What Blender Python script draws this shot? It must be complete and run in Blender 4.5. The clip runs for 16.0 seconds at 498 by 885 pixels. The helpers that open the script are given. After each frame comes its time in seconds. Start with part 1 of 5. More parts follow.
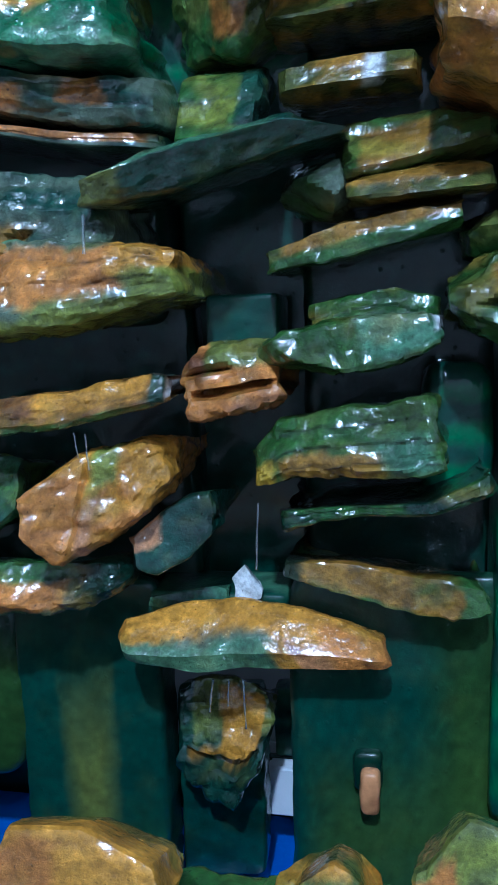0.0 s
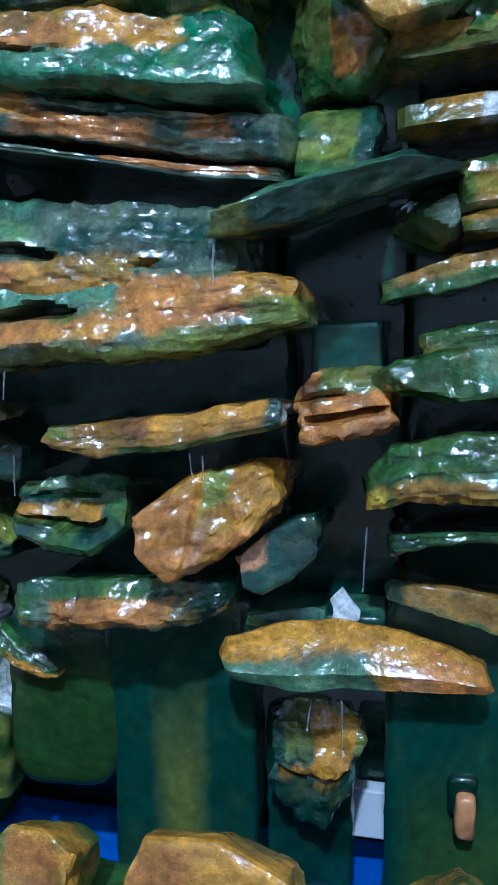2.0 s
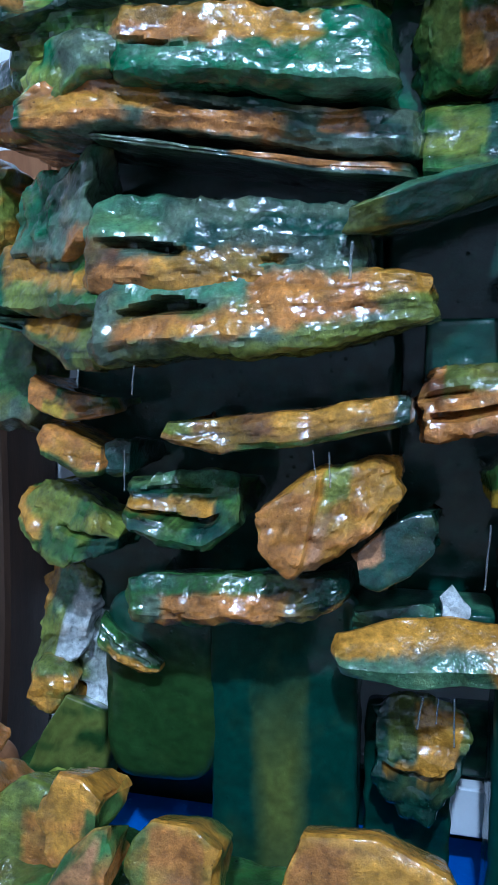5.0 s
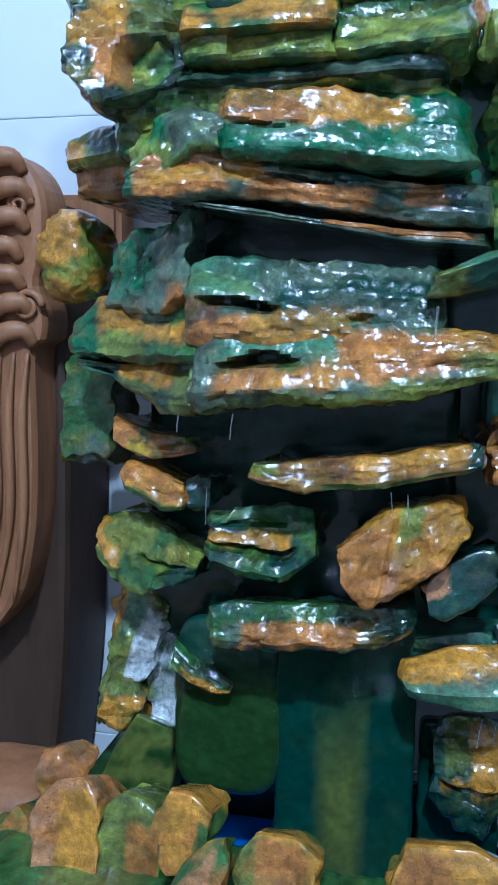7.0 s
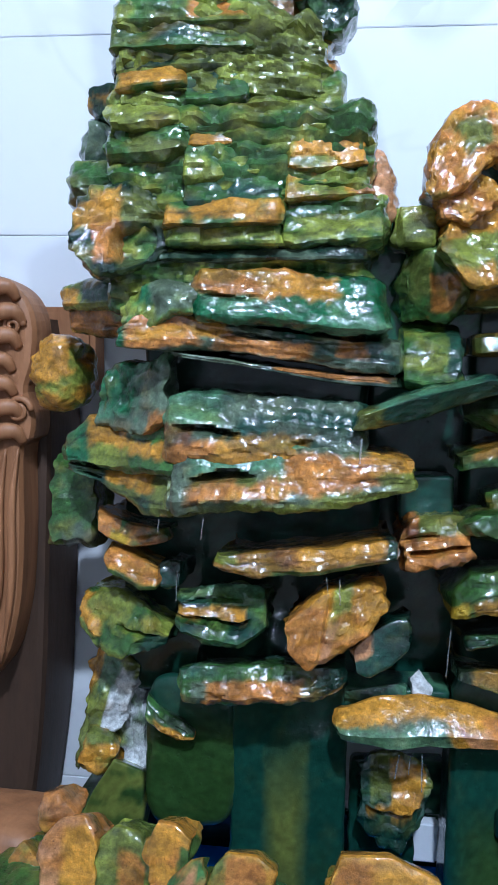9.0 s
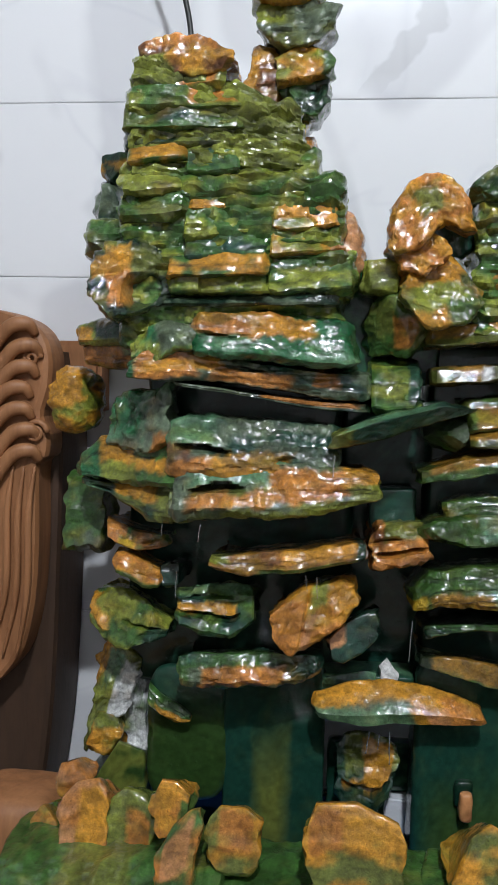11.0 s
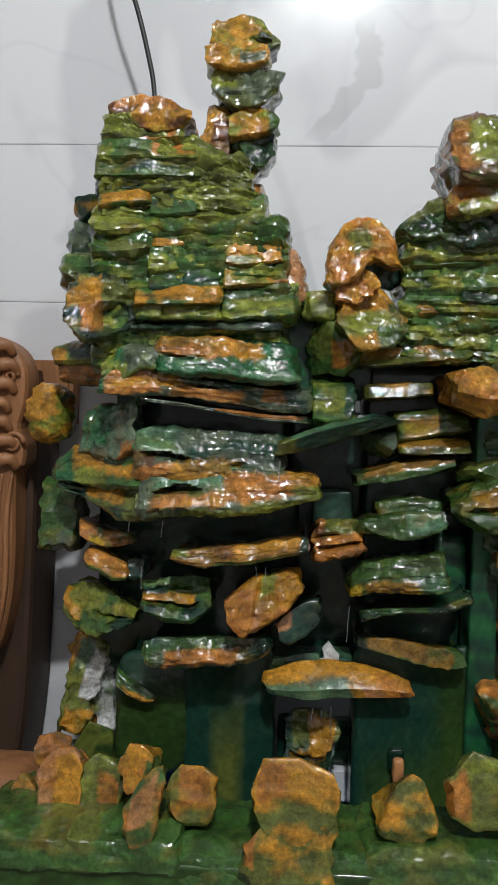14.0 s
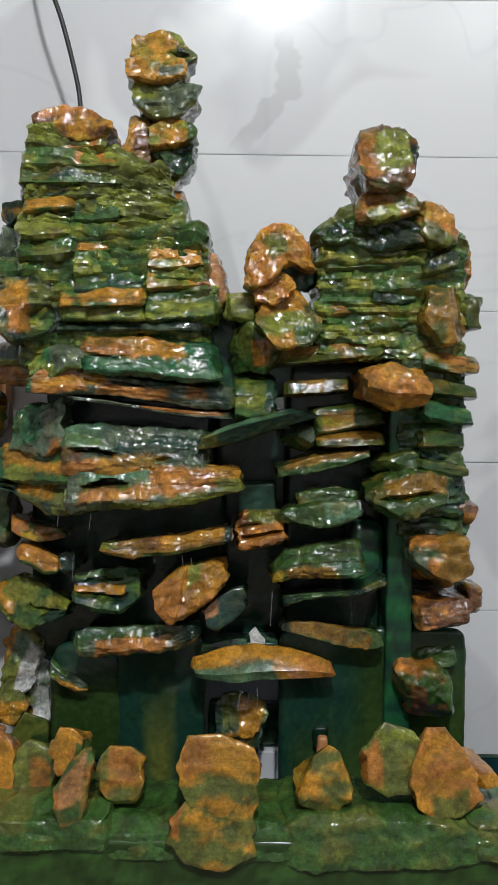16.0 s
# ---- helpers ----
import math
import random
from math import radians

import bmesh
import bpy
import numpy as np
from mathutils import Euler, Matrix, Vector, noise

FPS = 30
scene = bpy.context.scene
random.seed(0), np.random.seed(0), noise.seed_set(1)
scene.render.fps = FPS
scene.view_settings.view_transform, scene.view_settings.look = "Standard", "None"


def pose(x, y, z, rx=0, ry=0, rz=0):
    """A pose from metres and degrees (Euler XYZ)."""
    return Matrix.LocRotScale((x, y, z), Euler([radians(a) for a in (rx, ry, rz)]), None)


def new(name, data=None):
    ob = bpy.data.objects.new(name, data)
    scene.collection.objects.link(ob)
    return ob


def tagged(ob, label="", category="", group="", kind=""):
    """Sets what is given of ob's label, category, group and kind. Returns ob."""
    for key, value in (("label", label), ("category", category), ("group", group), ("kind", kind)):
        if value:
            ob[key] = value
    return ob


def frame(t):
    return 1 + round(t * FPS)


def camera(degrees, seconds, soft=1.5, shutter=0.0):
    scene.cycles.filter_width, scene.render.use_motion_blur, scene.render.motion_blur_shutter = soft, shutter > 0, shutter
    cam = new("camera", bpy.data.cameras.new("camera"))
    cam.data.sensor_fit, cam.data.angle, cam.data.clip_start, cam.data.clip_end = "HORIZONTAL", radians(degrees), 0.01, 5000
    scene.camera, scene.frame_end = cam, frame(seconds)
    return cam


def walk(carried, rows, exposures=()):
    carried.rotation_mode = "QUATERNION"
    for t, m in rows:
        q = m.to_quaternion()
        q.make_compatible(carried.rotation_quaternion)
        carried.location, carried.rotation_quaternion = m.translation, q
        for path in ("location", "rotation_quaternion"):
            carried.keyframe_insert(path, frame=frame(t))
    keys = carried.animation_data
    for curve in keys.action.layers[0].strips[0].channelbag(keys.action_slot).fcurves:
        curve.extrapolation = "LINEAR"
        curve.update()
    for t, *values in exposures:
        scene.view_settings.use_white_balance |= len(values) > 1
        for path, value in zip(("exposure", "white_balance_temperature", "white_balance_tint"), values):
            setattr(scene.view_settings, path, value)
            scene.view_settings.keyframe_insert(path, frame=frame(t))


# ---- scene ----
cam = camera(35.1, 16.0, soft=1.4)
METRES, EYE, TILT, LEAN, TURN = 0.65, 0.5, -10.5, 1.5, 10.2
ROWS = [
    (0.0, 0.0, 0.0, 0.0, 0.0, -0.0, -0.0),
    (0.5, -0.0126, 0.0031, 0.0003, 0.29, 0.14, -0.34),
    (1.0, -0.0284, -0.0003, 0.0001, 0.89, 0.4, -0.66),
    (1.5, -0.0453, -0.0074, 0.001, 1.14, 1.02, -0.58),
    (2.0, -0.0768, -0.0192, 0.0049, 1.95, 1.23, -1.28),
    (2.5, -0.0992, -0.019, 0.0034, 2.4, 1.24, -1.82),
    (3.0, -0.117, -0.0186, 0.0029, 2.77, 0.9, -1.78),
    (5.5, -0.2091, -0.0298, 0.0027, 2.4, 0.9, -1.81),
    (6.0, -0.2404, -0.0434, 0.0042, 2.18, 0.98, -2.51),
    (6.5, -0.2627, -0.0466, 0.0045, 1.34, 0.48, -2.22),
    (7.0, -0.2817, -0.0904, 0.0282, 1.31, 1.76, -2.37),
    (7.5, -0.3045, -0.1142, 0.0535, -0.31, 0.57, -1.34),
    (8.0, -0.3222, -0.1662, 0.0828, -2.13, 1.54, -1.92),
    (8.5, -0.323, -0.2405, 0.1057, -3.2, 3.68, -1.85),
    (9.0, -0.3263, -0.3008, 0.1058, -3.82, 4.03, -2.1),
    (9.5, -0.3303, -0.3562, 0.1032, -4.62, 4.64, -2.39),
    (12.0, -0.3408, -0.5303, 0.0686, -5.01, 6.52, -1.58),
    (12.5, -0.34, -0.5654, 0.0673, -5.84, 6.92, -1.41),
    (13.0, -0.344, -0.5924, 0.0615, -5.77, 7.22, -1.47),
    (13.5, -0.3453, -0.6062, 0.0563, -6.36, 7.44, -1.6),
    (14.0, -0.3415, -0.6325, 0.0477, -7.35, 7.26, -1.58),
    (14.5, -0.3418, -0.6505, 0.043, -8.35, 7.3, -1.59),
    (15.0, -0.326, -0.665, 0.0368, -9.1, 7.37, -1.01),
    (15.5, -0.3104, -0.6877, 0.0312, -9.7, 7.64, -0.48),
    (16.0, -0.301, -0.7025, 0.0231, -10.67, 7.63, -0.17),
]
walk(cam, [(t, pose(0, 0, EYE, TILT, LEAN, TURN) @ pose(METRES * x, METRES * y, METRES * z, 90 + pitch, roll, yaw)) for t, x, y, z, yaw, pitch, roll in ROWS],
     exposures=[(0.0, 0.56, 4080, 3), (3.0, 0.62, 4120, 2), (6.5, 0.59, 4080, 1), (7.8, 0.60, 4100, 1), (8.5, 0.62, 4260, 3), (9.0, 0.68, 4640, 6), (9.5, 0.62, 4900, 7), (12.0, 0.11, 5900, 7), (16.0, -0.04, 5950, 6)])

# ---- light: two bare bulbs near the ceiling in front of the fountain, the weaker one to the right, and the white room that bounces it ----
world = bpy.data.worlds.new("room_dim")
scene.world = world
world.use_nodes = True
world.node_tree.nodes["Background"].inputs[0].default_value = (0.8, 0.85, 1.0, 1)
world.node_tree.nodes["Background"].inputs[1].default_value = 0.004
for place, watts in (((0.0, -1.30, 2.35), 134.0), ((0.88, -1.60, 2.30), 21.0)):
    bulb = bpy.data.lights.new("ceiling_bulb", "POINT")
    bulb.energy, bulb.color, bulb.shadow_soft_size = watts, (1.0, 0.96, 0.9), 0.055
    new("ceiling_bulb", bulb).location = place

# ---- materials ----
PAINTS = {
    # dark: near black, so that recess panels carry the shade in their paint
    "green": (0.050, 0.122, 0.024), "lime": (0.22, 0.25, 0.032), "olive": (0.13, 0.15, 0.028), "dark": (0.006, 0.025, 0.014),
    # grey also stands for wet glare, painted pale onto ledges and pillar
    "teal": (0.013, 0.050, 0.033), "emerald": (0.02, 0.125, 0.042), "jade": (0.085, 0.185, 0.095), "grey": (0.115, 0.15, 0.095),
    # includes darkened ochre, green and olive, which shade the dimmer right tower
    "ochre": (0.52, 0.245, 0.02), "rust": (0.46, 0.18, 0.03), "dark_ochre": (0.27, 0.14, 0.014), "dark_green": (0.034, 0.085, 0.014), "dark_olive": (0.08, 0.092, 0.014), "brown": (0.15, 0.06, 0.025), "peach": (0.50, 0.23, 0.09),
    "yellow": (0.45, 0.30, 0.015), "white": (0.62, 0.62, 0.62), "blue": (0.01, 0.10, 0.42), "moss": (0.05, 0.09, 0.015), "plain": (0.027, 0.058, 0.013),
}


def node(nt, kind, **kw):
    n = nt.nodes.new(kind)
    for key, value in kw.items():
        n.inputs[key.replace("_", " ")].default_value = value
    return n


def coords(nt, scale):
    c = nt.nodes.new("ShaderNodeTexCoord")
    m = nt.nodes.new("ShaderNodeMapping")
    m.inputs["Scale"].default_value = scale
    nt.links.new(c.outputs["Object"], m.inputs["Vector"])
    return m.outputs["Vector"]


def fresh(name):
    m = bpy.data.materials.new(name)
    m.use_nodes = True
    return m, m.node_tree, m.node_tree.nodes["Principled BSDF"]


def varnished_paint(name="varnished_paint", grit_share=1.0):
    """Hand-painted cement under thick wet-looking varnish; the brushed colours come with each stone."""
    m, nt, bsdf = fresh(name)
    ln = nt.links.new
    col = nt.nodes.new("ShaderNodeAttribute")
    col.attribute_name = "paint"
    v = coords(nt, (1, 1, 1))
    grain = node(nt, "ShaderNodeTexNoise", Scale=260.0, Detail=5.0, Roughness=0.7)
    blot = node(nt, "ShaderNodeTexNoise", Scale=48.0, Detail=4.0, Roughness=0.6)
    pits = node(nt, "ShaderNodeTexNoise", Scale=620.0, Detail=3.0, Roughness=0.6)
    for n in (grain, blot, pits):
        ln(v, n.inputs["Vector"])
    val = nt.nodes.new("ShaderNodeMapRange")
    val.inputs["From Min"].default_value, val.inputs["From Max"].default_value = 0.3, 0.7
    val.inputs["To Min"].default_value, val.inputs["To Max"].default_value = (0.55, 1.35) if grit_share > 0.5 else (0.82, 1.12)
    ln(blot.outputs["Fac"], val.inputs["Value"])
    val2 = nt.nodes.new("ShaderNodeMapRange")
    val2.inputs["From Min"].default_value, val2.inputs["From Max"].default_value = 0.35, 0.65
    val2.inputs["To Min"].default_value, val2.inputs["To Max"].default_value = (0.7, 1.25) if grit_share > 0.5 else (0.93, 1.06)
    ln(grain.outputs["Fac"], val2.inputs["Value"])
    mul = nt.nodes.new("ShaderNodeMath")
    mul.operation = "MULTIPLY"
    ln(val.outputs[0], mul.inputs[0]), ln(val2.outputs[0], mul.inputs[1])
    mix = nt.nodes.new("ShaderNodeVectorMath")
    mix.operation = "SCALE"
    ln(col.outputs["Color"], mix.inputs[0]), ln(mul.outputs[0], mix.inputs["Scale"])
    speck = node(nt, "ShaderNodeTexNoise", Scale=430.0, Detail=2.0, Roughness=0.5)
    ln(v, speck.inputs["Vector"])
    cut = nt.nodes.new("ShaderNodeMapRange")
    cut.inputs["From Min"].default_value, cut.inputs["From Max"].default_value = 0.25, 0.32
    cut.inputs["To Min"].default_value, cut.inputs["To Max"].default_value = (0.35 if grit_share > 0.5 else 0.85), 1.0
    ln(speck.outputs["Fac"], cut.inputs["Value"])
    pitted = nt.nodes.new("ShaderNodeVectorMath")
    pitted.operation = "SCALE"
    ln(mix.outputs[0], pitted.inputs[0]), ln(cut.outputs[0], pitted.inputs["Scale"])
    ln(pitted.outputs[0], bsdf.inputs["Base Color"])
    bsdf.inputs["Specular IOR Level"].default_value = 0.12
    rough = nt.nodes.new("ShaderNodeMapRange")
    rough.inputs["From Min"].default_value, rough.inputs["From Max"].default_value = 0.35, 0.65
    rough.inputs["To Min"].default_value, rough.inputs["To Max"].default_value = 0.28, 0.5
    ln(blot.outputs["Fac"], rough.inputs["Value"])
    ln(rough.outputs[0], bsdf.inputs["Roughness"])
    b1 = node(nt, "ShaderNodeBump", Strength=1.0 * grit_share, Distance=0.0018)
    b2 = node(nt, "ShaderNodeBump", Strength=0.5 * grit_share, Distance=0.0005)
    ln(grain.outputs["Fac"], b1.inputs["Height"])
    ln(pits.outputs["Fac"], b2.inputs["Height"])
    ln(b1.outputs[0], b2.inputs["Normal"])
    ln(b2.outputs[0], bsdf.inputs["Normal"])
    bsdf.inputs["Coat Weight"].default_value = 1.0 if grit_share > 0.5 else 0.6
    bsdf.inputs["Coat IOR"].default_value = 1.65
    bsdf.inputs["Coat Roughness"].default_value = 0.05
    wave = node(nt, "ShaderNodeTexNoise", Scale=150.0, Detail=2.0, Roughness=0.5)
    ln(v, wave.inputs["Vector"])
    b3 = node(nt, "ShaderNodeBump", Strength=1.0, Distance=0.00075 if grit_share > 0.5 else 0.00015)
    ln(wave.outputs["Fac"], b3.inputs["Height"])
    grit = node(nt, "ShaderNodeTexNoise", Scale=470.0, Detail=2.0, Roughness=0.55)
    ln(v, grit.inputs["Vector"])
    b4 = node(nt, "ShaderNodeBump", Strength=1.0, Distance=0.00024 * grit_share)
    ln(grit.outputs["Fac"], b4.inputs["Height"]), ln(b3.outputs[0], b4.inputs["Normal"])
    # scattered drops of water
    drops = node(nt, "ShaderNodeTexVoronoi", Scale=95.0)
    ln(v, drops.inputs["Vector"])
    dome = nt.nodes.new("ShaderNodeMapRange")
    dome.inputs["From Min"].default_value, dome.inputs["From Max"].default_value = 0.0, 0.15
    dome.inputs["To Min"].default_value, dome.inputs["To Max"].default_value = 1.0, 0.0
    ln(drops.outputs["Distance"], dome.inputs["Value"])
    b5 = node(nt, "ShaderNodeBump", Strength=1.0, Distance=0.0006)
    ln(dome.outputs[0], b5.inputs["Height"]), ln(b4.outputs[0], b5.inputs["Normal"])
    ln(b5.outputs[0], bsdf.inputs["Coat Normal"])
    worn = nt.nodes.new("ShaderNodeMapRange")
    worn.inputs["From Min"].default_value, worn.inputs["From Max"].default_value = 0.4, 0.66
    worn.inputs["To Min"].default_value, worn.inputs["To Max"].default_value = 0.04, 0.10
    ln(blot.outputs["Fac"], worn.inputs["Value"]), ln(worn.outputs[0], bsdf.inputs["Coat Roughness"])
    return m


def mottled(name, low, high, scale, roughness, bump=0.3, distance=0.002, stretch=(1, 1, 1), metal=0.0):
    m, nt, bsdf = fresh(name)
    ln = nt.links.new
    v = coords(nt, stretch)
    n1 = node(nt, "ShaderNodeTexNoise", Scale=scale, Detail=5.0, Roughness=0.6, Distortion=0.4)
    n2 = node(nt, "ShaderNodeTexNoise", Scale=scale * 9, Detail=4.0, Roughness=0.65)
    ln(v, n1.inputs["Vector"]), ln(v, n2.inputs["Vector"])
    ramp = nt.nodes.new("ShaderNodeValToRGB")
    ramp.color_ramp.elements[0].position, ramp.color_ramp.elements[1].position = 0.32, 0.68
    ramp.color_ramp.elements[0].color, ramp.color_ramp.elements[1].color = (*low, 1), (*high, 1)
    ln(n1.outputs["Fac"], ramp.inputs["Fac"])
    ln(ramp.outputs[0], bsdf.inputs["Base Color"])
    rr = nt.nodes.new("ShaderNodeMapRange")
    rr.inputs["To Min"].default_value, rr.inputs["To Max"].default_value = roughness * 0.8, min(1, roughness * 1.25)
    ln(n2.outputs["Fac"], rr.inputs["Value"]), ln(rr.outputs[0], bsdf.inputs["Roughness"])
    b = node(nt, "ShaderNodeBump", Strength=bump, Distance=distance)
    ln(n2.outputs["Fac"], b.inputs["Height"]), ln(b.outputs[0], bsdf.inputs["Normal"])
    bsdf.inputs["Metallic"].default_value = metal
    return m


def marble_tile():
    """Glossy white wall tile with faint broad grey clouds and a few thin veins."""
    m, nt, bsdf = fresh("marble_tile")
    ln = nt.links.new
    v = coords(nt, (1, 1, 1))
    cloud = node(nt, "ShaderNodeTexNoise", Scale=3.2, Detail=2.0, Roughness=0.45, Distortion=1.2)
    vein = node(nt, "ShaderNodeTexNoise", Scale=2.3, Detail=3.0, Roughness=0.5, Distortion=0.8)
    ln(v, cloud.inputs["Vector"]), ln(v, vein.inputs["Vector"])
    ramp = nt.nodes.new("ShaderNodeValToRGB")
    ramp.color_ramp.interpolation = "EASE"
    e = ramp.color_ramp.elements
    e[0].position, e[0].color = 0.40, (0.68, 0.68, 0.71, 1)
    e[1].position, e[1].color = 0.47, (0.80, 0.80, 0.825, 1)
    ln(cloud.outputs["Fac"], ramp.inputs["Fac"])
    vr = nt.nodes.new("ShaderNodeValToRGB")
    e = vr.color_ramp.elements
    e[0].position, e[0].color = 0.488, (1, 1, 1, 1)
    e[1].position, e[1].color = 0.512, (1, 1, 1, 1)
    mid = vr.color_ramp.elements.new(0.5)
    mid.color = (0.95, 0.95, 0.96, 1)
    ln(vein.outputs["Fac"], vr.inputs["Fac"])
    mul = nt.nodes.new("ShaderNodeMix")
    mul.data_type, mul.blend_type = "RGBA", "MULTIPLY"
    mul.inputs["Factor"].default_value = 1.0
    ln(ramp.outputs[0], mul.inputs["A"]), ln(vr.outputs[0], mul.inputs["B"])
    # one broad grey vein that wanders down across two courses
    c = nt.nodes.new("ShaderNodeTexCoord")
    xyz = nt.nodes.new("ShaderNodeSeparateXYZ")
    ln(c.outputs["Object"], xyz.inputs[0])
    wander = node(nt, "ShaderNodeTexNoise", Scale=14.0, Detail=3.0, Roughness=0.6)
    ln(c.outputs["Object"], wander.inputs["Vector"])

    def calc(op, a, b2):
        n = nt.nodes.new("ShaderNodeMath")
        n.operation = op
        for slot, value in ((0, a), (1, b2)):
            if isinstance(value, float):
                n.inputs[slot].default_value = value
            else:
                ln(value, n.inputs[slot])
        return n.outputs[0]

    drop = calc("MAXIMUM", calc("SUBTRACT", 1.055, xyz.outputs["Z"]), 0.0)
    axis = calc("SUBTRACT", calc("MULTIPLY", calc("SUBTRACT", wander.outputs["Fac"], 0.5), 0.07), calc("ADD", calc("MULTIPLY", drop, 0.9), 0.058))
    off = calc("ABSOLUTE", calc("SUBTRACT", xyz.outputs["X"], axis), 0.0)
    band = calc("MAXIMUM", off, calc("MULTIPLY", calc("ABSOLUTE", calc("SUBTRACT", xyz.outputs["Z"], 1.06), 0.0), 0.2))
    edge = nt.nodes.new("ShaderNodeMapRange")
    edge.inputs["From Min"].default_value, edge.inputs["From Max"].default_value = 0.012, 0.018
    edge.inputs["To Min"].default_value, edge.inputs["To Max"].default_value = 0.84, 1.0
    ln(band, edge.inputs["Value"])
    veined = nt.nodes.new("ShaderNodeVectorMath")
    veined.operation = "SCALE"
    ln(mul.outputs["Result"], veined.inputs[0]), ln(edge.outputs[0], veined.inputs["Scale"])
    ln(veined.outputs[0], bsdf.inputs["Base Color"])
    bsdf.inputs["Roughness"].default_value = 0.24
    bsdf.inputs["Specular IOR Level"].default_value = 0.35
    b = node(nt, "ShaderNodeBump", Strength=0.08, Distance=0.004)
    ln(cloud.outputs["Fac"], b.inputs["Height"]), ln(b.outputs[0], bsdf.inputs["Normal"])
    return m


def water():
    m, nt, bsdf = fresh("running_water")
    bsdf.inputs["Base Color"].default_value = (0.9, 0.94, 1.0, 1)
    bsdf.inputs["Transmission Weight"].default_value = 0.93
    bsdf.inputs["IOR"].default_value = 1.33
    bsdf.inputs["Roughness"].default_value = 0.15
    return m


PAINTED = varnished_paint()
PAINTED_SMOOTH = varnished_paint("varnished_smooth_paint", 0.3)
WATER = water()
TILE = marble_tile()
PLASTER = mottled("old_plaster", (0.28, 0.276, 0.27), (0.34, 0.336, 0.33), 3.0, 0.8)
FLOOR = mottled("floor_tile", (0.16, 0.13, 0.11), (0.22, 0.19, 0.16), 4.0, 0.35)
WOOD = mottled("carved_teak", (0.20, 0.085, 0.032), (0.36, 0.165, 0.068), 9.0, 0.5, 0.25, 0.001, (6, 6, 0.8))
# the same teak, darkened to put the shade of the chair's side in
SHADED_WOOD = mottled("shaded_teak", (0.035, 0.018, 0.009), (0.06, 0.03, 0.015), 9.0, 0.6, 0.25, 0.001, (6, 6, 0.8))
CABLE = mottled("black_cable", (0.012, 0.012, 0.013), (0.02, 0.02, 0.02), 50.0, 0.4)
BLUE = mottled("blue_basin_paint", (0.008, 0.07, 0.36), (0.015, 0.13, 0.52), 14.0, 0.25)
PAINT_WHITE = mottled("white_board", (0.74, 0.75, 0.8), (0.82, 0.83, 0.87), 8.0, 0.4)
GROUT = mottled("pale_grout", (0.7, 0.7, 0.7), (0.76, 0.76, 0.76), 30.0, 0.8)


# ---- mesh helpers ----
def link(name, verts, faces, material, parent=None, smooth=True, label="", crease=0):
    me = bpy.data.meshes.new(name)
    me.from_pydata([tuple(v) for v in verts], [], faces)
    me.materials.append(material)
    if smooth:
        me.polygons.foreach_set("use_smooth", [True] * len(me.polygons))
        if crease:
            me.set_sharp_from_angle(angle=math.radians(crease))
    ob = new(name, me)
    ob.parent = parent
    if label:
        tagged(ob, label)
    return ob


def grid_box(nx, ny, nz):
    """The welded surface of the cube -1..1, cut into nx, ny, nz strips."""
    index, pts, faces = {}, [], []

    def vid(i, j, k):
        if (i, j, k) not in index:
            index[i, j, k] = len(pts)
            pts.append((2 * i / nx - 1, 2 * j / ny - 1, 2 * k / nz - 1))
        return index[i, j, k]

    for i in range(nx):
        for j in range(ny):
            faces.append((vid(i, j, 0), vid(i, j + 1, 0), vid(i + 1, j + 1, 0), vid(i + 1, j, 0)))
            faces.append((vid(i, j, nz), vid(i + 1, j, nz), vid(i + 1, j + 1, nz), vid(i, j + 1, nz)))
        for k in range(nz):
            faces.append((vid(i, 0, k), vid(i + 1, 0, k), vid(i + 1, 0, k + 1), vid(i, 0, k + 1)))
            faces.append((vid(i, ny, k), vid(i, ny, k + 1), vid(i + 1, ny, k + 1), vid(i + 1, ny, k)))
    for j in range(ny):
        for k in range(nz):
            faces.append((vid(0, j, k), vid(0, j, k + 1), vid(0, j + 1, k + 1), vid(0, j + 1, k)))
            faces.append((vid(nx, j, k), vid(nx, j + 1, k), vid(nx, j + 1, k + 1), vid(nx, j, k + 1)))
    return np.array(pts), faces


# power of the rounding, chips, layers, slope of the front, cut-off flats
SHAPES = {"slab": (14.0, 0.0026, 0.0024, 0.62, 10), "bed": (16.0, 0.0032, 0.0022, 0.45, 7), "wedge": (20.0, 0.0034, 0.0022, 0.50, 2), "shelf": (20.0, 0.0014, 0.0, 1.2, 3), "facet": (9.0, 0.0036, 0.0006, 0.30, 7), "rock": (12.0, 0.0020, 0.0, 0.25, 4), "block": (14.0, 0.0026, 0.0005, 0.20, 9), "boulder": (5.5, 0.0036, 0.0005, 0.12, 14),
          "tilted": (10.0, 0.0024, 0.0006, -0.5, 6), "plate": (14.0, 0.0026, 0.0014, 0.50, 10), "cobble": (2.7, 0.0030, 0.0, 0.0, 7), "peak": (4.2, 0.0036, 0.0005, 0.25, 12), "panel": (16.0, 0.0016, 0.0, 0.0, 0), "shell": (4.5, 0.0014, 0.0, 0.05, 0), "core": (16.0, 0.0070, 0.0080, 0.0, 0)}
made_stones = [0]
TOWERS = []
lattice = np.random.RandomState(7)
PERM = np.tile(lattice.permutation(512), 3)
GRAD = lattice.normal(size=(512, 3))
GRAD /= np.linalg.norm(GRAD, axis=1)[:, None]


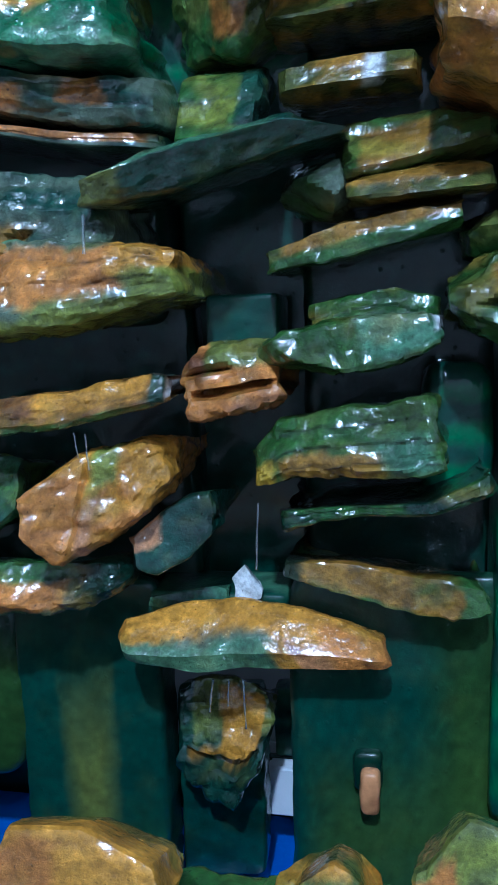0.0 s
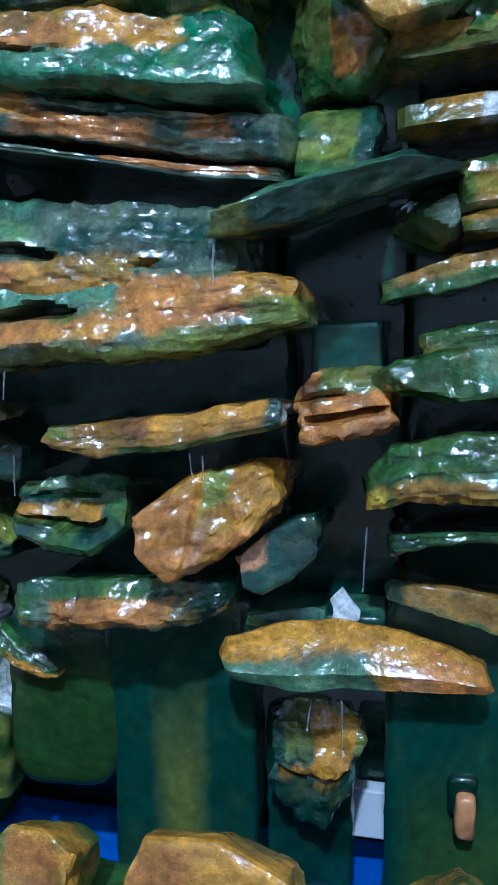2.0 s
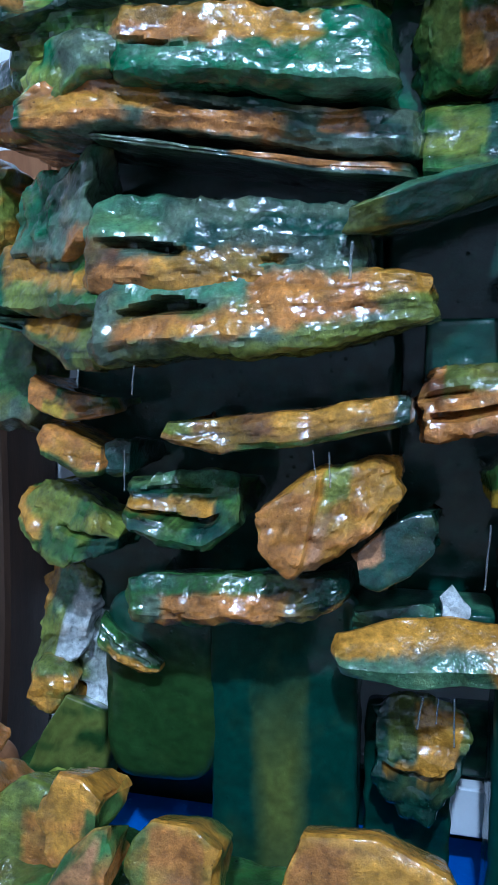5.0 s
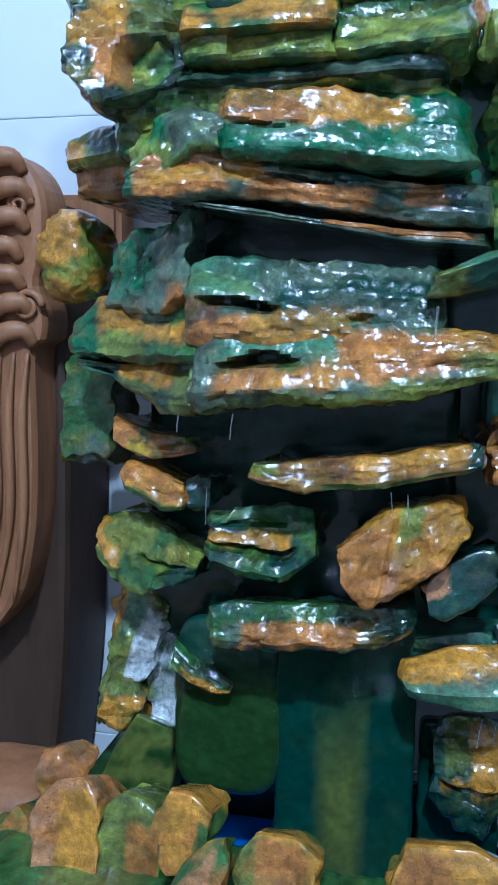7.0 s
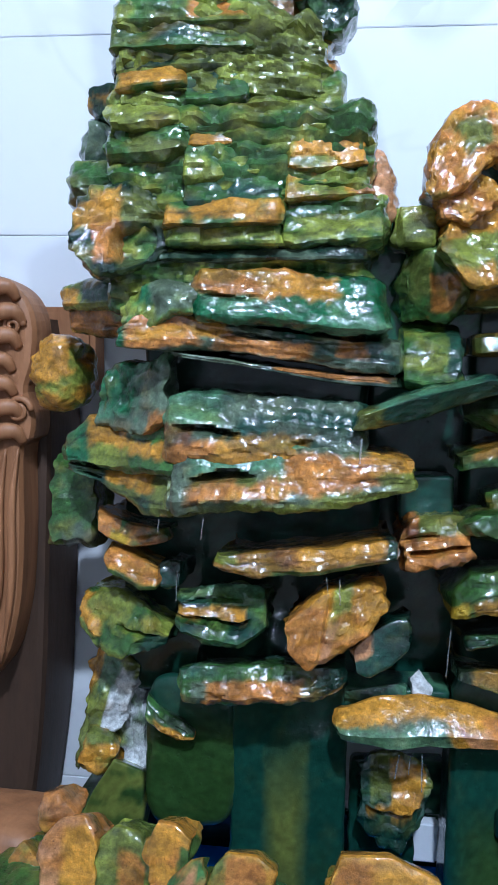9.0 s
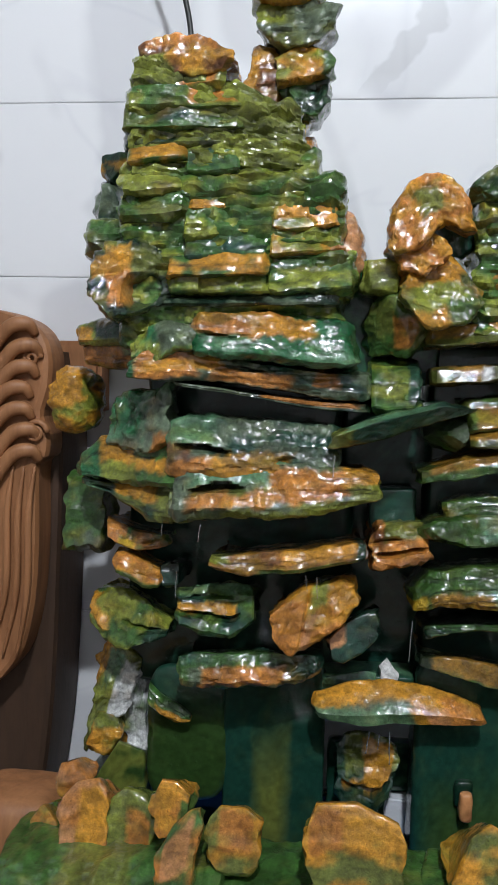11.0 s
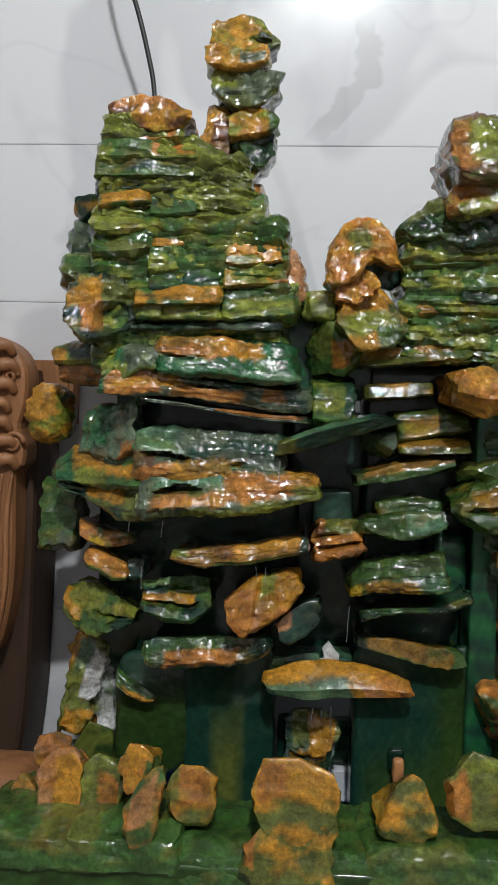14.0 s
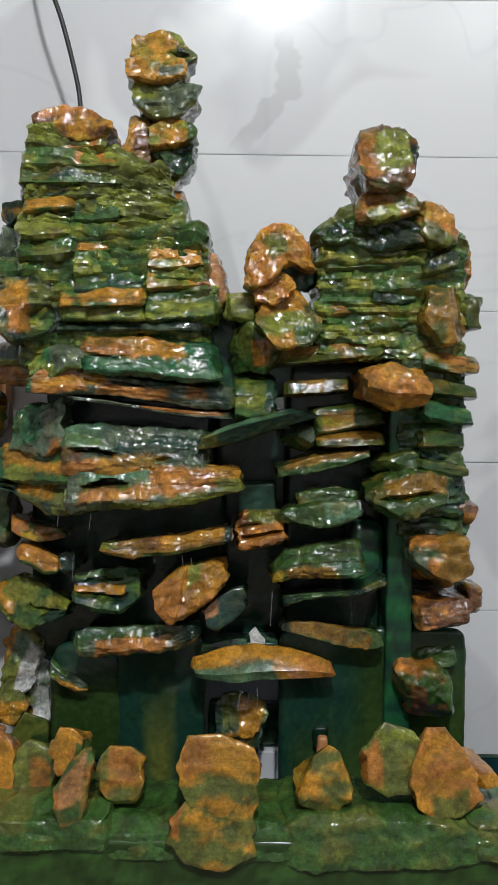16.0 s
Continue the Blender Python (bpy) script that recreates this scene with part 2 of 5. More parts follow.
def ripple(p):
    """Smooth noise, about -0.7 to 0.7, at an array of points."""
    cell = np.floor(p).astype(int)
    f = p - cell
    s = f * f * f * (f * (f * 6 - 15) + 10)
    cell &= 255
    total = np.zeros(len(p))
    for i in (0, 1):
        wx = s[:, 0] if i else 1 - s[:, 0]
        for j in (0, 1):
            wy = s[:, 1] if j else 1 - s[:, 1]
            for k in (0, 1):
                wz = s[:, 2] if k else 1 - s[:, 2]
                g = GRAD[PERM[PERM[PERM[cell[:, 0] + i] + cell[:, 1] + j] + cell[:, 2] + k]]
                total += wx * wy * wz * (g * (f - (i, j, k))).sum(axis=1)
    return total


def ridged(p):
    return 0.35 - np.abs(ripple(p)) * 1.6


WAYS = lattice.normal(size=(12, 3))
WAYS /= np.linalg.norm(WAYS, axis=1)[:, None]


def facets(p, first=0):
    """Flat chips with sharp creases, about -0.5 to 0.5."""
    warped = p + 0.8 * np.stack([ripple(p * 0.9), ripple(p * 0.9 + 9.1), ripple(p * 0.9 + 17.7)], 1)
    waves = [np.abs((warped @ WAYS[(first + i) % 12]) * (0.8 + 0.17 * i) % 1.0 - 0.5) for i in range(5)]
    return np.maximum.reduce(waves[:3]) + np.minimum(waves[3], waves[4]) - 0.55


def stone(parent, name, a, b, ha, hb, depth, kind, base, second, amount, patches=(), label="", step=0.0021, slope=None, edges=None, cracks=()):
    """A painted cement stone. a, b: the ends of its front's middle line; ha, hb: its height there; depth: how far it goes back.
    kind: slab (layered), block, boulder, panel or shell. base, second: paints, brushed together; patches: paint, from, to, low, high, as shares of the front.
    edges: the upper and the lower edge, each a few (x, z) from left to right; cracks: from, to, level, half thickness, depth."""
    made_stones[0] += 1
    dice = np.random.RandomState(made_stones[0])
    seed = dice.uniform(0, 40, 3)
    power, chip, strata, lean, cuts = SHAPES[kind]
    if kind == "plate" and a[2] > 0.34:
        lean = 0.74  # the upper ledges shed the water forward
    lean = lean if slope is None else slope
    a, b = np.array(a, float), np.array(b, float)
    if kind == "bed":
        ha, hb = ha * 1.5, hb * 1.5
        a[1] += dice.uniform(-0.008, 0.006)
        b[1] += dice.uniform(-0.008, 0.006)
    if kind in ("slab", "plate"):
        ha, hb = ha * 1.12, hb * 1.12
        a[2], b[2] = a[2] - ha * 0.07, b[2] - hb * 0.07
    if kind in ("slab", "plate", "wedge", "shelf", "facet", "block", "boulder") and parent in TOWERS:
        depth = depth * 1.3
    length, high = np.linalg.norm(b - a), max(ha, hb)
    ends_in = kind in ("slab", "plate", "bed", "wedge", "shelf")
    nx = int(max(8, min(150, length / step)))
    nz = int(max(6, min(70, high / step)))
    ny = int(max(5, min(26, depth / (step * 2))))
    q, faces = grid_box(nx, ny, nz)
    norm = (np.abs(q) ** power).sum(axis=1) ** (1 / power)
    r = q * (np.abs(q).max(axis=1) / norm)[:, None]
    if kind in ("boulder", "peak"):
        r = r * 1.09
    elif kind == "facet":
        r = r * 1.05
    elif kind == "cobble":
        r = r * 1.04
    # broken-off flats
    for c in range(cuts):
        if kind in ("boulder", "peak", "cobble", "facet", "rock"):
            n = dice.normal(size=3) * (1, 0.8, 1)
            share = dice.uniform(0.86, 0.97) if kind == "cobble" else dice.uniform(0.85, 0.97) if kind in ("facet", "rock") else dice.uniform(0.72, 0.94)
        else:
            n = np.array([dice.choice((-1, 1)) * dice.uniform(0.0, 0.9) ** 2, -dice.uniform(0.2, 1), dice.choice((-1, 1)) * dice.uniform(0.3, 1)])
            share = dice.uniform(0.87, 0.96)
        n /= np.linalg.norm(n)
        reach = r @ n
        over = np.maximum(0, reach - reach.max() * share)
        r = r - over[:, None] * n * 0.92
    x, y, z = r.T
    u, d, v = q.T
    half = (ha + (hb - ha) * (x + 1) / 2) / 2
    taper = 1 - 0.12 * (y + 1) / 2
    small = min(1.0, high / 0.04)
    mid, along = (a + b) / 2, (b - a) / 2
    p = mid + along * (x * (taper if kind == "boulder" else 1 - 0.32 * (z + 1) if kind == "peak" else 1))[:, None]
    if edges is not None:
        along_u = (x + 1) / 2
        top, low = (np.array([[np.interp(w, np.linspace(0, 1, len(e)), np.array(e)[:, k]) for k in (0, 1)] for w in np.linspace(0, 1, 200)]) for e in edges)
        pick = [np.interp(along_u, np.linspace(0, 1, 200), line[:, k]) for line in (top, low) for k in (0, 1)]
        half = np.maximum(0.002, (pick[1] - pick[3]) / 2)
        share = (z * 1.09 + 1) / 2
        p[:, 0] = pick[2] + (pick[0] - pick[2]) * share
        p[:, 0] = mid[0] + (p[:, 0] - mid[0]) * (1.04 - 0.04 * (y + 1))
        middle_z = (pick[1] + pick[3]) / 2
    else:
        middle_z = p[:, 2]
    if ends_in:
        taper = taper * (1 - 0.07 * np.clip((np.abs(x) - 0.84) / 0.16, 0, 1) ** 2)
    flip = np.where(z > 0, 3.7, 0.0)
    rim = facets(np.stack([p[:, 0] * 20 + seed[0], y * 0.5 + flip, p[:, 0] * 5 + seed[1]], 1), 2) + 0.45 * facets(np.stack([p[:, 0] * 64 + seed[2], y * 0.9 + flip, p[:, 0] * 9], 1), 5)
    wander = ripple(np.stack([p[:, 0] * 22 + seed[1], y * 0.4 + flip, y * 0 + seed[2]], 1)) * 0.5
    uneven = {"slab": 0.22, "bed": 0.17, "block": 0.22, "plate": 0.15, "wedge": 0.20, "shelf": 0.05, "facet": 0.10}.get(kind, 0.0)
    p[:, 2] = middle_z + half * z * (1.09 if edges is not None else 1.0) * taper * (1 + uneven * (rim * 0.8 + wander))
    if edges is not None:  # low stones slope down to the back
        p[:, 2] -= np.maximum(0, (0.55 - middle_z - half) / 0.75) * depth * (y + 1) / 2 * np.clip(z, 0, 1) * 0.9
    nose, under = (dice.uniform(-0.95, -0.55), dice.uniform(0.7, 1.2)) if kind in ("slab", "plate") else (dice.uniform(-0.75, -0.4), dice.uniform(0.5, 0.9)) if kind in ("wedge", "bed") else (-0.25, 0.3) if kind == "shelf" else (-1.0, 0.0)
    if ends_in:
        p[:, 1] += 0.3 * min(high, 0.03) * np.clip((np.abs(x) - 0.86) / 0.14, 0, 1) ** 2 * (1 - y) / 2
    p[:, 1] += (0.006 if ends_in else 0.0) * ripple(np.stack([p[:, 0] * 16 + seed[0], p[:, 2] * 30, y * 0 + seed[1]], 1)) * (1 - y)
    p[:, 1] += depth * (y + 1) / 2 + half * (lean * np.maximum(0, z - nose) + under * np.maximum(0, nose - z)) * (1 - (y + 1) / 2)
    s = p + seed
    out = np.stack([np.where((np.abs(u) > 0.98) | (kind in ("boulder", "peak", "cobble", "facet", "rock")), x * 0.7, 0), y, z * half / high * 2], 1)
    out /= np.maximum(1e-6, np.linalg.norm(out, axis=1))[:, None]
    start = made_stones[0] % 12
    crag = facets(s * (17, 17, 30), start) * chip * 2.0 + facets(s * (58, 58, 80), start + 3) * chip * 0.6 + ripple(s * 170) * chip * 0.30 + ripple(s * 340) * 0.0004
    if kind in ("boulder", "peak", "facet"):
        crag += facets(s * 30, start + 5) * (0.0050 if kind == "facet" else 0.003) + facets(s * 74, start + 8) * (0.0030 if kind == "facet" else 0.0)
    if kind in ("panel", "shell"):
        crag = ripple(s * 9) * chip + ripple(s * 60) * 0.0006 + ripple(s * 190) * 0.0004
    p += out * (crag * small)[:, None]
    bed = ripple(s * (9, 6, 120)) + 0.5 * ridged(s * (16, 10, 300))
    p[:, 1] += bed * strata * small * np.where(d < -0.9, 1.0, 0.3)
    # broken beds: each layer of the front steps in or out, and changes along its length
    beds = np.zeros(len(u))
    crack = np.zeros(len(u))
    if strata > 0.001:
        layers = max(2, round(high / (0.009 if kind == "slab" else 0.015)))
        level = ((v + 1) / 2 + 0.30 / layers * facets(np.stack([s[:, 0] * 26, s[:, 1] * 8, s[:, 1] * 0 + seed[0]], 1), 1) * 2) * layers
        rank = np.floor(level).astype(int)
        run = np.floor(s[:, 0] * 10 + 0.9 * ripple(s * (40, 20, 60)) + rank * 0.37).astype(int)
        beds = GRAD[PERM[PERM[rank & 255] + (run & 255)], 0]
        p[:, 1] += beds * 0.0011 * min(1.0, high / 0.03) * np.where(d < -0.5, 1, 0.25)
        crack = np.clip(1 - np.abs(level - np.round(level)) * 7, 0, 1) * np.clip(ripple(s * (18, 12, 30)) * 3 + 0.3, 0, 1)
    for u0, u1, level_at, thick, deep in cracks:
        su, sv = (u + 1) / 2, (v + 1) / 2 + 0.10 * ripple(s * (26, 8, 8)) - level_at
        open_here = np.clip(np.minimum(su - u0, u1 - su) / 0.09, 0, 1)
        width = thick * (0.4 + 0.6 * open_here) * (1 + 0.9 * ripple(s * (40, 9, 9)))
        p[:, 1] += deep * open_here * np.clip((1.3 - np.abs(sv) / width) * 1.3, 0, 1) * np.where(d < -0.9, 1, 0)
    ends = np.abs(u) > 0.98
    p[:, 0] += np.where(ends, ripple(np.stack([s[:, 1] * 30, s[:, 2] * 70, s[:, 2] * 0 + seed[0]], 1)) * (0.002 if kind in ("panel", "shell") else 0.010) * small, 0)
    # brushed colours
    wob = ripple(s * 36) * 0.55 + ripple(s * 90) * 0.4 + ripple(s * 240) * 0.22
    streak = ripple(s * (24, 24, 70))
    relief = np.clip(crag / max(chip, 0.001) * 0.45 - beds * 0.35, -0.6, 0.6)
    share = np.clip((streak * 0.9 + wob * 0.8 + relief * 0.6 + (amount - 0.5) * 0.9) * 2.6 + 0.5, 0, 1)[:, None]
    c = np.array(PAINTS[base]) * (1 - share) + np.array(PAINTS[second]) * share
    if kind in ("panel", "shell"):
        wob = wob * 0.45 + ripple(s * 14) * 0.4
    uu, vv = (u + 1) / 2 + wob * 0.10, (v + 1) / 2 + wob * 0.26
    for pc, u0, u1, v0, v1 in patches:
        inside = np.ones(len(u))
        for edge, on in (((uu - u0), u0 > 0), ((u1 - uu), u1 < 1), ((vv - v0) * 0.5, v0 > 0), ((v1 - vv) * 0.5, v1 < 1)):
            if on:
                inside = np.minimum(inside, edge)
        w = (np.clip(inside * (7 if kind in ("panel", "shell") else 26) + 0.5, 0, 1) * np.where(d < 0.2, 0.95, 0.3))[:, None]
        c = c * (1 - w) + np.array(PAINTS[pc]) * w
    # a thin green wash over everything, paler brushing on what stands proud, hollows and cracks darker
    wash = (np.clip(ripple(s * 55) * 1.6 + ripple(s * 150) * 0.9 - 0.15, 0, 1) * (0.15 if kind in ("panel", "shell") else 0.45))[:, None]
    c = c * (1 - wash) + np.array(PAINTS["olive"]) * 0.8 * wash
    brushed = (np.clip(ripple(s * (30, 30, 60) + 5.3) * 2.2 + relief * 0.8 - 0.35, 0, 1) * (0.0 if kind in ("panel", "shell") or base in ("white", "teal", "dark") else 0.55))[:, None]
    c = c * (1 - brushed) + np.array(PAINTS["dark_ochre" if made_stones[0] % 3 else "lime"]) * brushed
    chip_tone = np.clip(facets(s * (58, 58, 80), start + 3) * 1.1 + relief * 0.5, -0.6, 0.6)[:, None]
    c = np.clip(c * (1 + 0.6 * chip_tone) * (1 - 0.8 * crack[:, None]), 0.002, 0.9)
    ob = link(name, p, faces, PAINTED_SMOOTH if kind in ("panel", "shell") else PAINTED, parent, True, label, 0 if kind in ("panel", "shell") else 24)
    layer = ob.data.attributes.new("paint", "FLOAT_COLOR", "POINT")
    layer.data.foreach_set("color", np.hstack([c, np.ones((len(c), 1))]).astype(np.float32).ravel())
    return ob


def crag(parent, name, top, low, ys, depth, kind, base, second, amount, patches=(), cracks=(), label=""):
    """A stone between an upper and a lower edge; ys: how far back its left and right ends stand."""
    a, b = ((top[i][0] + low[i][0]) / 2 for i in (0, -1))
    za, zb = ((top[i][1] + low[i][1]) / 2 for i in (0, -1))
    tall = max(z for x, z in top) - min(z for x, z in low)
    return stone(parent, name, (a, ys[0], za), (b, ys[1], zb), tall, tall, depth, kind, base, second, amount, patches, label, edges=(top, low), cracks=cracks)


def box(name, lo, hi, material, parent=None, bevel=0.004, label=""):
    bm = bmesh.new()
    bmesh.ops.create_cube(bm, size=1)
    for v in bm.verts:
        v.co = Vector([lo[i] + (hi[i] - lo[i]) * (v.co[i] + 0.5) for i in range(3)])
    if bevel:
        bmesh.ops.bevel(bm, geom=bm.edges[:], offset=bevel, segments=2, affect="EDGES")
    me = bpy.data.meshes.new(name)
    bm.to_mesh(me)
    bm.free()
    me.materials.append(material)
    ob = new(name, me)
    ob.parent = parent
    if label:
        tagged(ob, label)
    return ob


def smooth_path(points, n=28):
    """A path that glides through a few points."""
    pts = [Vector(p) for p in points]
    pts = [pts[0] * 2 - pts[1]] + pts + [pts[-1] * 2 - pts[-2]]
    out = []
    for i in range(n):
        s = i / (n - 1) * (len(pts) - 3)
        k = min(int(s), len(pts) - 4)
        f = s - k
        a, b, c, d = pts[k:k + 4]
        out.append(0.5 * (2 * b + (c - a) * f + (2 * a - 5 * b + 4 * c - d) * f * f + (3 * b - a - 3 * c + d) * f ** 3))
    return out


# ---- the room ----
WALL_Y = 0.71
tagged(box("floor", (-2.6, -3.2, -0.15), (2.4, WALL_Y + 0.1, -0.05), FLOOR, bevel=0), "plain beige tiled floor of the room", "floor", kind="structure")
tagged(box("ceiling", (-2.6, -3.2, 2.6), (2.4, WALL_Y + 0.1, 2.7), PLASTER, bevel=0), "plain grey plaster ceiling", "ceiling", kind="structure")
tagged(box("wall_west", (-2.7, -3.2, -0.05), (-2.6, WALL_Y + 0.1, 2.6), PLASTER, bevel=0), "plain grey plaster side wall", "wall", kind="structure")
tagged(box("wall_east", (2.4, -3.2, -0.05), (2.5, WALL_Y + 0.1, 2.6), PLASTER, bevel=0), "plain grey plaster side wall", "wall", kind="structure")
tagged(box("wall_south", (-2.6, -3.3, -0.05), (2.4, -3.2, 2.6), PLASTER, bevel=0), "plain grey plaster wall opposite the fountain", "wall", kind="structure")
wall = tagged(box("wall_north", (-2.6, WALL_Y + 0.003, -0.05), (2.4, WALL_Y + 0.1, 2.6), GROUT, bevel=0),
              "white marble-patterned glossy tiled wall behind the fountain", "wall", kind="structure")


def tile_course(z0, z1):
    """One course of tile: a flat field with softly rounded edges."""
    h = z1 - z0
    section = [(0.0018, 0.0003), (0.0007, 0.0006), (0.0002, 0.0016), (0.0, 0.005), (0.0, h - 0.0012), (0.0008, h - 0.0004), (0.0018, h - 0.0002)]
    verts, faces = [], []
    xs = (-2.58, 2.38)
    for x in xs:
        verts += [(x, WALL_Y + y, z0 + z) for y, z in section]
    n = len(section)
    for i in range(n - 1):
        faces.append((i, i + n, i + n + 1, i + 1))
    link("tile_course", verts, faces, TILE, wall, smooth=False)


COURSE, FIRST = 0.2262, 0.0625
for i in range(-1, 12):
    tile_course(max(-0.05, FIRST + COURSE * i), min(2.6, FIRST + COURSE * (i + 1)))

# ---- the fountain ----
fountain = tagged(new("rock_fountain"), "green and ochre painted cement rock fountain with stacked ledges", "fountain")
fountain.location = (0, 0, 0)


def group(name, lo, hi, base, second, label):
    a, b, h = (lo[0], lo[1], (lo[2] + hi[2]) / 2), (hi[0], lo[1], (lo[2] + hi[2]) / 2), hi[2] - lo[2]
    return stone(fountain, name, a, b, h, h, hi[1] - lo[1], "panel", base, second, 0.4, (), label, step=0.006)


# near-black paint on both towers' backing panels stands in for shade between ledges
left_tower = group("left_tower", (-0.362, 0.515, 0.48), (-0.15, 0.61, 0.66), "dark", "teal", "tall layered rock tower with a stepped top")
TOWERS.append(left_tower)
stone(left_tower, "core", (-0.372, 0.420, 0.725), (-0.155, 0.432, 0.725), 0.18, 0.17, 0.14, "core", "green", "lime", 0.4, step=0.003)
stone(left_tower, "core", (-0.362, 0.421, 0.852), (-0.195, 0.440, 0.828), 0.135, 0.085, 0.11, "core", "olive", "lime", 0.5, step=0.003)
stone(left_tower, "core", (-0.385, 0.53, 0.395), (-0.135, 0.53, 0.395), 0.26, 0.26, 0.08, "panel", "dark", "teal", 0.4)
stone(left_tower, "lower_panel", (-0.352, 0.485, 0.225), (-0.262, 0.485, 0.225), 0.16, 0.15, 0.035, "shell", "plain", "plain", 0.3, [("teal", 0, 1, 0.75, 1)])
stone(left_tower, "lower_panel", (-0.268, 0.492, 0.155), (-0.158, 0.492, 0.155), 0.32, 0.32, 0.04, "panel", "teal", "teal", 0.4, [("plain", 0, 1, 0, 0.3), ("olive", 0.36, 0.62, 0.25, 0.68)])
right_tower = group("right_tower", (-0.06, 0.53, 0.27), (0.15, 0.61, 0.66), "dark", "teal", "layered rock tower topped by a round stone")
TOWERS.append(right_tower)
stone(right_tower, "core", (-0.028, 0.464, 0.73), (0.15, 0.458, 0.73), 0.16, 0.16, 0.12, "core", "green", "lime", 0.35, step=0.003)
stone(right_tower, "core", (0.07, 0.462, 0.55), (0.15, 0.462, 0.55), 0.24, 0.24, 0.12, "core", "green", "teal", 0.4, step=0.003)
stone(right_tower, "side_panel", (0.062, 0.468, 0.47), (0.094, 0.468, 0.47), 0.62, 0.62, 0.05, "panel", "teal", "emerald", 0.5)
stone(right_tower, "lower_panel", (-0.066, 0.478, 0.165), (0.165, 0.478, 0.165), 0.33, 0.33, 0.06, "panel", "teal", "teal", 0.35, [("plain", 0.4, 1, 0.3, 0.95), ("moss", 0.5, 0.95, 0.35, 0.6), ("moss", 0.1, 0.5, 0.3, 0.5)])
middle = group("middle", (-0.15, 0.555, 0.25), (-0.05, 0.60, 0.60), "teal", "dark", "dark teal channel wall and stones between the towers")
stone(middle, "backing", (-0.17, 0.52, 0.67), (-0.05, 0.52, 0.67), 0.15, 0.12, 0.06, "panel", "teal", "emerald", 0.5)
pillar = group("pillar", (-0.235, 0.475, 0.86), (-0.205, 0.52, 0.99), "olive", "dark", "twisted column of stacked painted stones")
basin = group("basin", (-0.435, 0.266, -0.05), (0.36, 0.30, 0.182), "plain", "green", "low green basin wall with painted rocks on its rim")
stone(basin, "rim", (-0.438, 0.258, 0.180), (-0.24, 0.259, 0.182), 0.045, 0.045, 0.11, "block", "green", "green", 0.4, [("olive", 0.3, 0.6, 0.6, 1)])
stone(basin, "rim", (-0.25, 0.262, 0.172), (-0.05, 0.262, 0.172), 0.045, 0.045, 0.11, "block", "green", "green", 0.5)
stone(basin, "rim", (-0.07, 0.260, 0.175), (0.13, 0.260, 0.177), 0.05, 0.05, 0.11, "block", "green", "olive", 0.3)
stone(basin, "rim", (0.11, 0.257, 0.176), (0.36, 0.257, 0.176), 0.055, 0.055, 0.11, "block", "green", "olive", 0.4)
box("basin_floor", (-0.42, 0.30, -0.05), (0.36, 0.61, 0.055), BLUE, basin, 0.003, "blue painted basin floor")
stone(basin, "basin_back", (-0.42, 0.612, 0.03), (0.36, 0.612, 0.03), 0.16, 0.16, 0.02, "panel", "dark", "teal", 0.4, step=0.006)
stone(basin, "basin_side", (-0.44, 0.30, 0.05), (-0.41, 0.30, 0.05), 0.20, 0.20, 0.32, "panel", "plain", "green", 0.4, step=0.006)
stone(basin, "basin_side", (0.33, 0.30, 0.05), (0.36, 0.30, 0.05), 0.20, 0.20, 0.32, "panel", "plain", "green", 0.4, step=0.006)
box("white_panel", (-0.093, 0.545, 0.100), (-0.063, 0.56, 0.142), PAINT_WHITE, middle, 0.002, "bare white panel in the slit")

stone(left_tower, 'slab', (-0.357, 0.430, 0.893), (-0.271, 0.430, 0.897), 0.024, 0.021, 0.070, 'bed', 'olive', 'lime', 0.5, [('rust', 0.5, 0.9, 0.2, 0.9)])
stone(left_tower, 'slab', (-0.365, 0.420, 0.874), (-0.252, 0.430, 0.876), 0.020, 0.018, 0.080, 'bed', 'lime', 'green', 0.5, [('rust', 0.55, 1.0, 0.3, 1.0)])
stone(left_tower, 'slab', (-0.370, 0.420, 0.855), (-0.253, 0.430, 0.858), 0.020, 0.019, 0.080, 'bed', 'green', 'olive', 0.4, [('teal', 0.3, 0.6, 0.3, 0.8)])
stone(left_tower, 'slab', (-0.370, 0.420, 0.838), (-0.254, 0.430, 0.842), 0.018, 0.017, 0.090, 'bed', 'dark', 'olive', 0.5)
stone(left_tower, 'slab', (-0.364, 0.410, 0.818), (-0.305, 0.420, 0.824), 0.016, 0.014, 0.090, 'bed', 'green', 'ochre', 0.5, [('ochre', 0.1, 1.0, 0.3, 1.0)])
stone(left_tower, 'slab', (-0.309, 0.420, 0.819), (-0.253, 0.425, 0.825), 0.032, 0.028, 0.080, 'bed', 'teal', 'green', 0.4)
stone(left_tower, 'slab', (-0.368, 0.410, 0.795), (-0.306, 0.420, 0.802), 0.026, 0.028, 0.090, 'bed', 'olive', 'lime', 0.6)
stone(left_tower, 'slab', (-0.313, 0.420, 0.796), (-0.251, 0.425, 0.795), 0.024, 0.022, 0.090, 'bed', 'green', 'grey', 0.4)
stone(left_tower, 'slab', (-0.372, 0.410, 0.773), (-0.303, 0.420, 0.779), 0.023, 0.025, 0.100, 'bed', 'olive', 'green', 0.5)
stone(left_tower, 'slab', (-0.257, 0.450, 0.853), (-0.193, 0.455, 0.858), 0.024, 0.024, 0.080, 'bed', 'lime', 'ochre', 0.5)
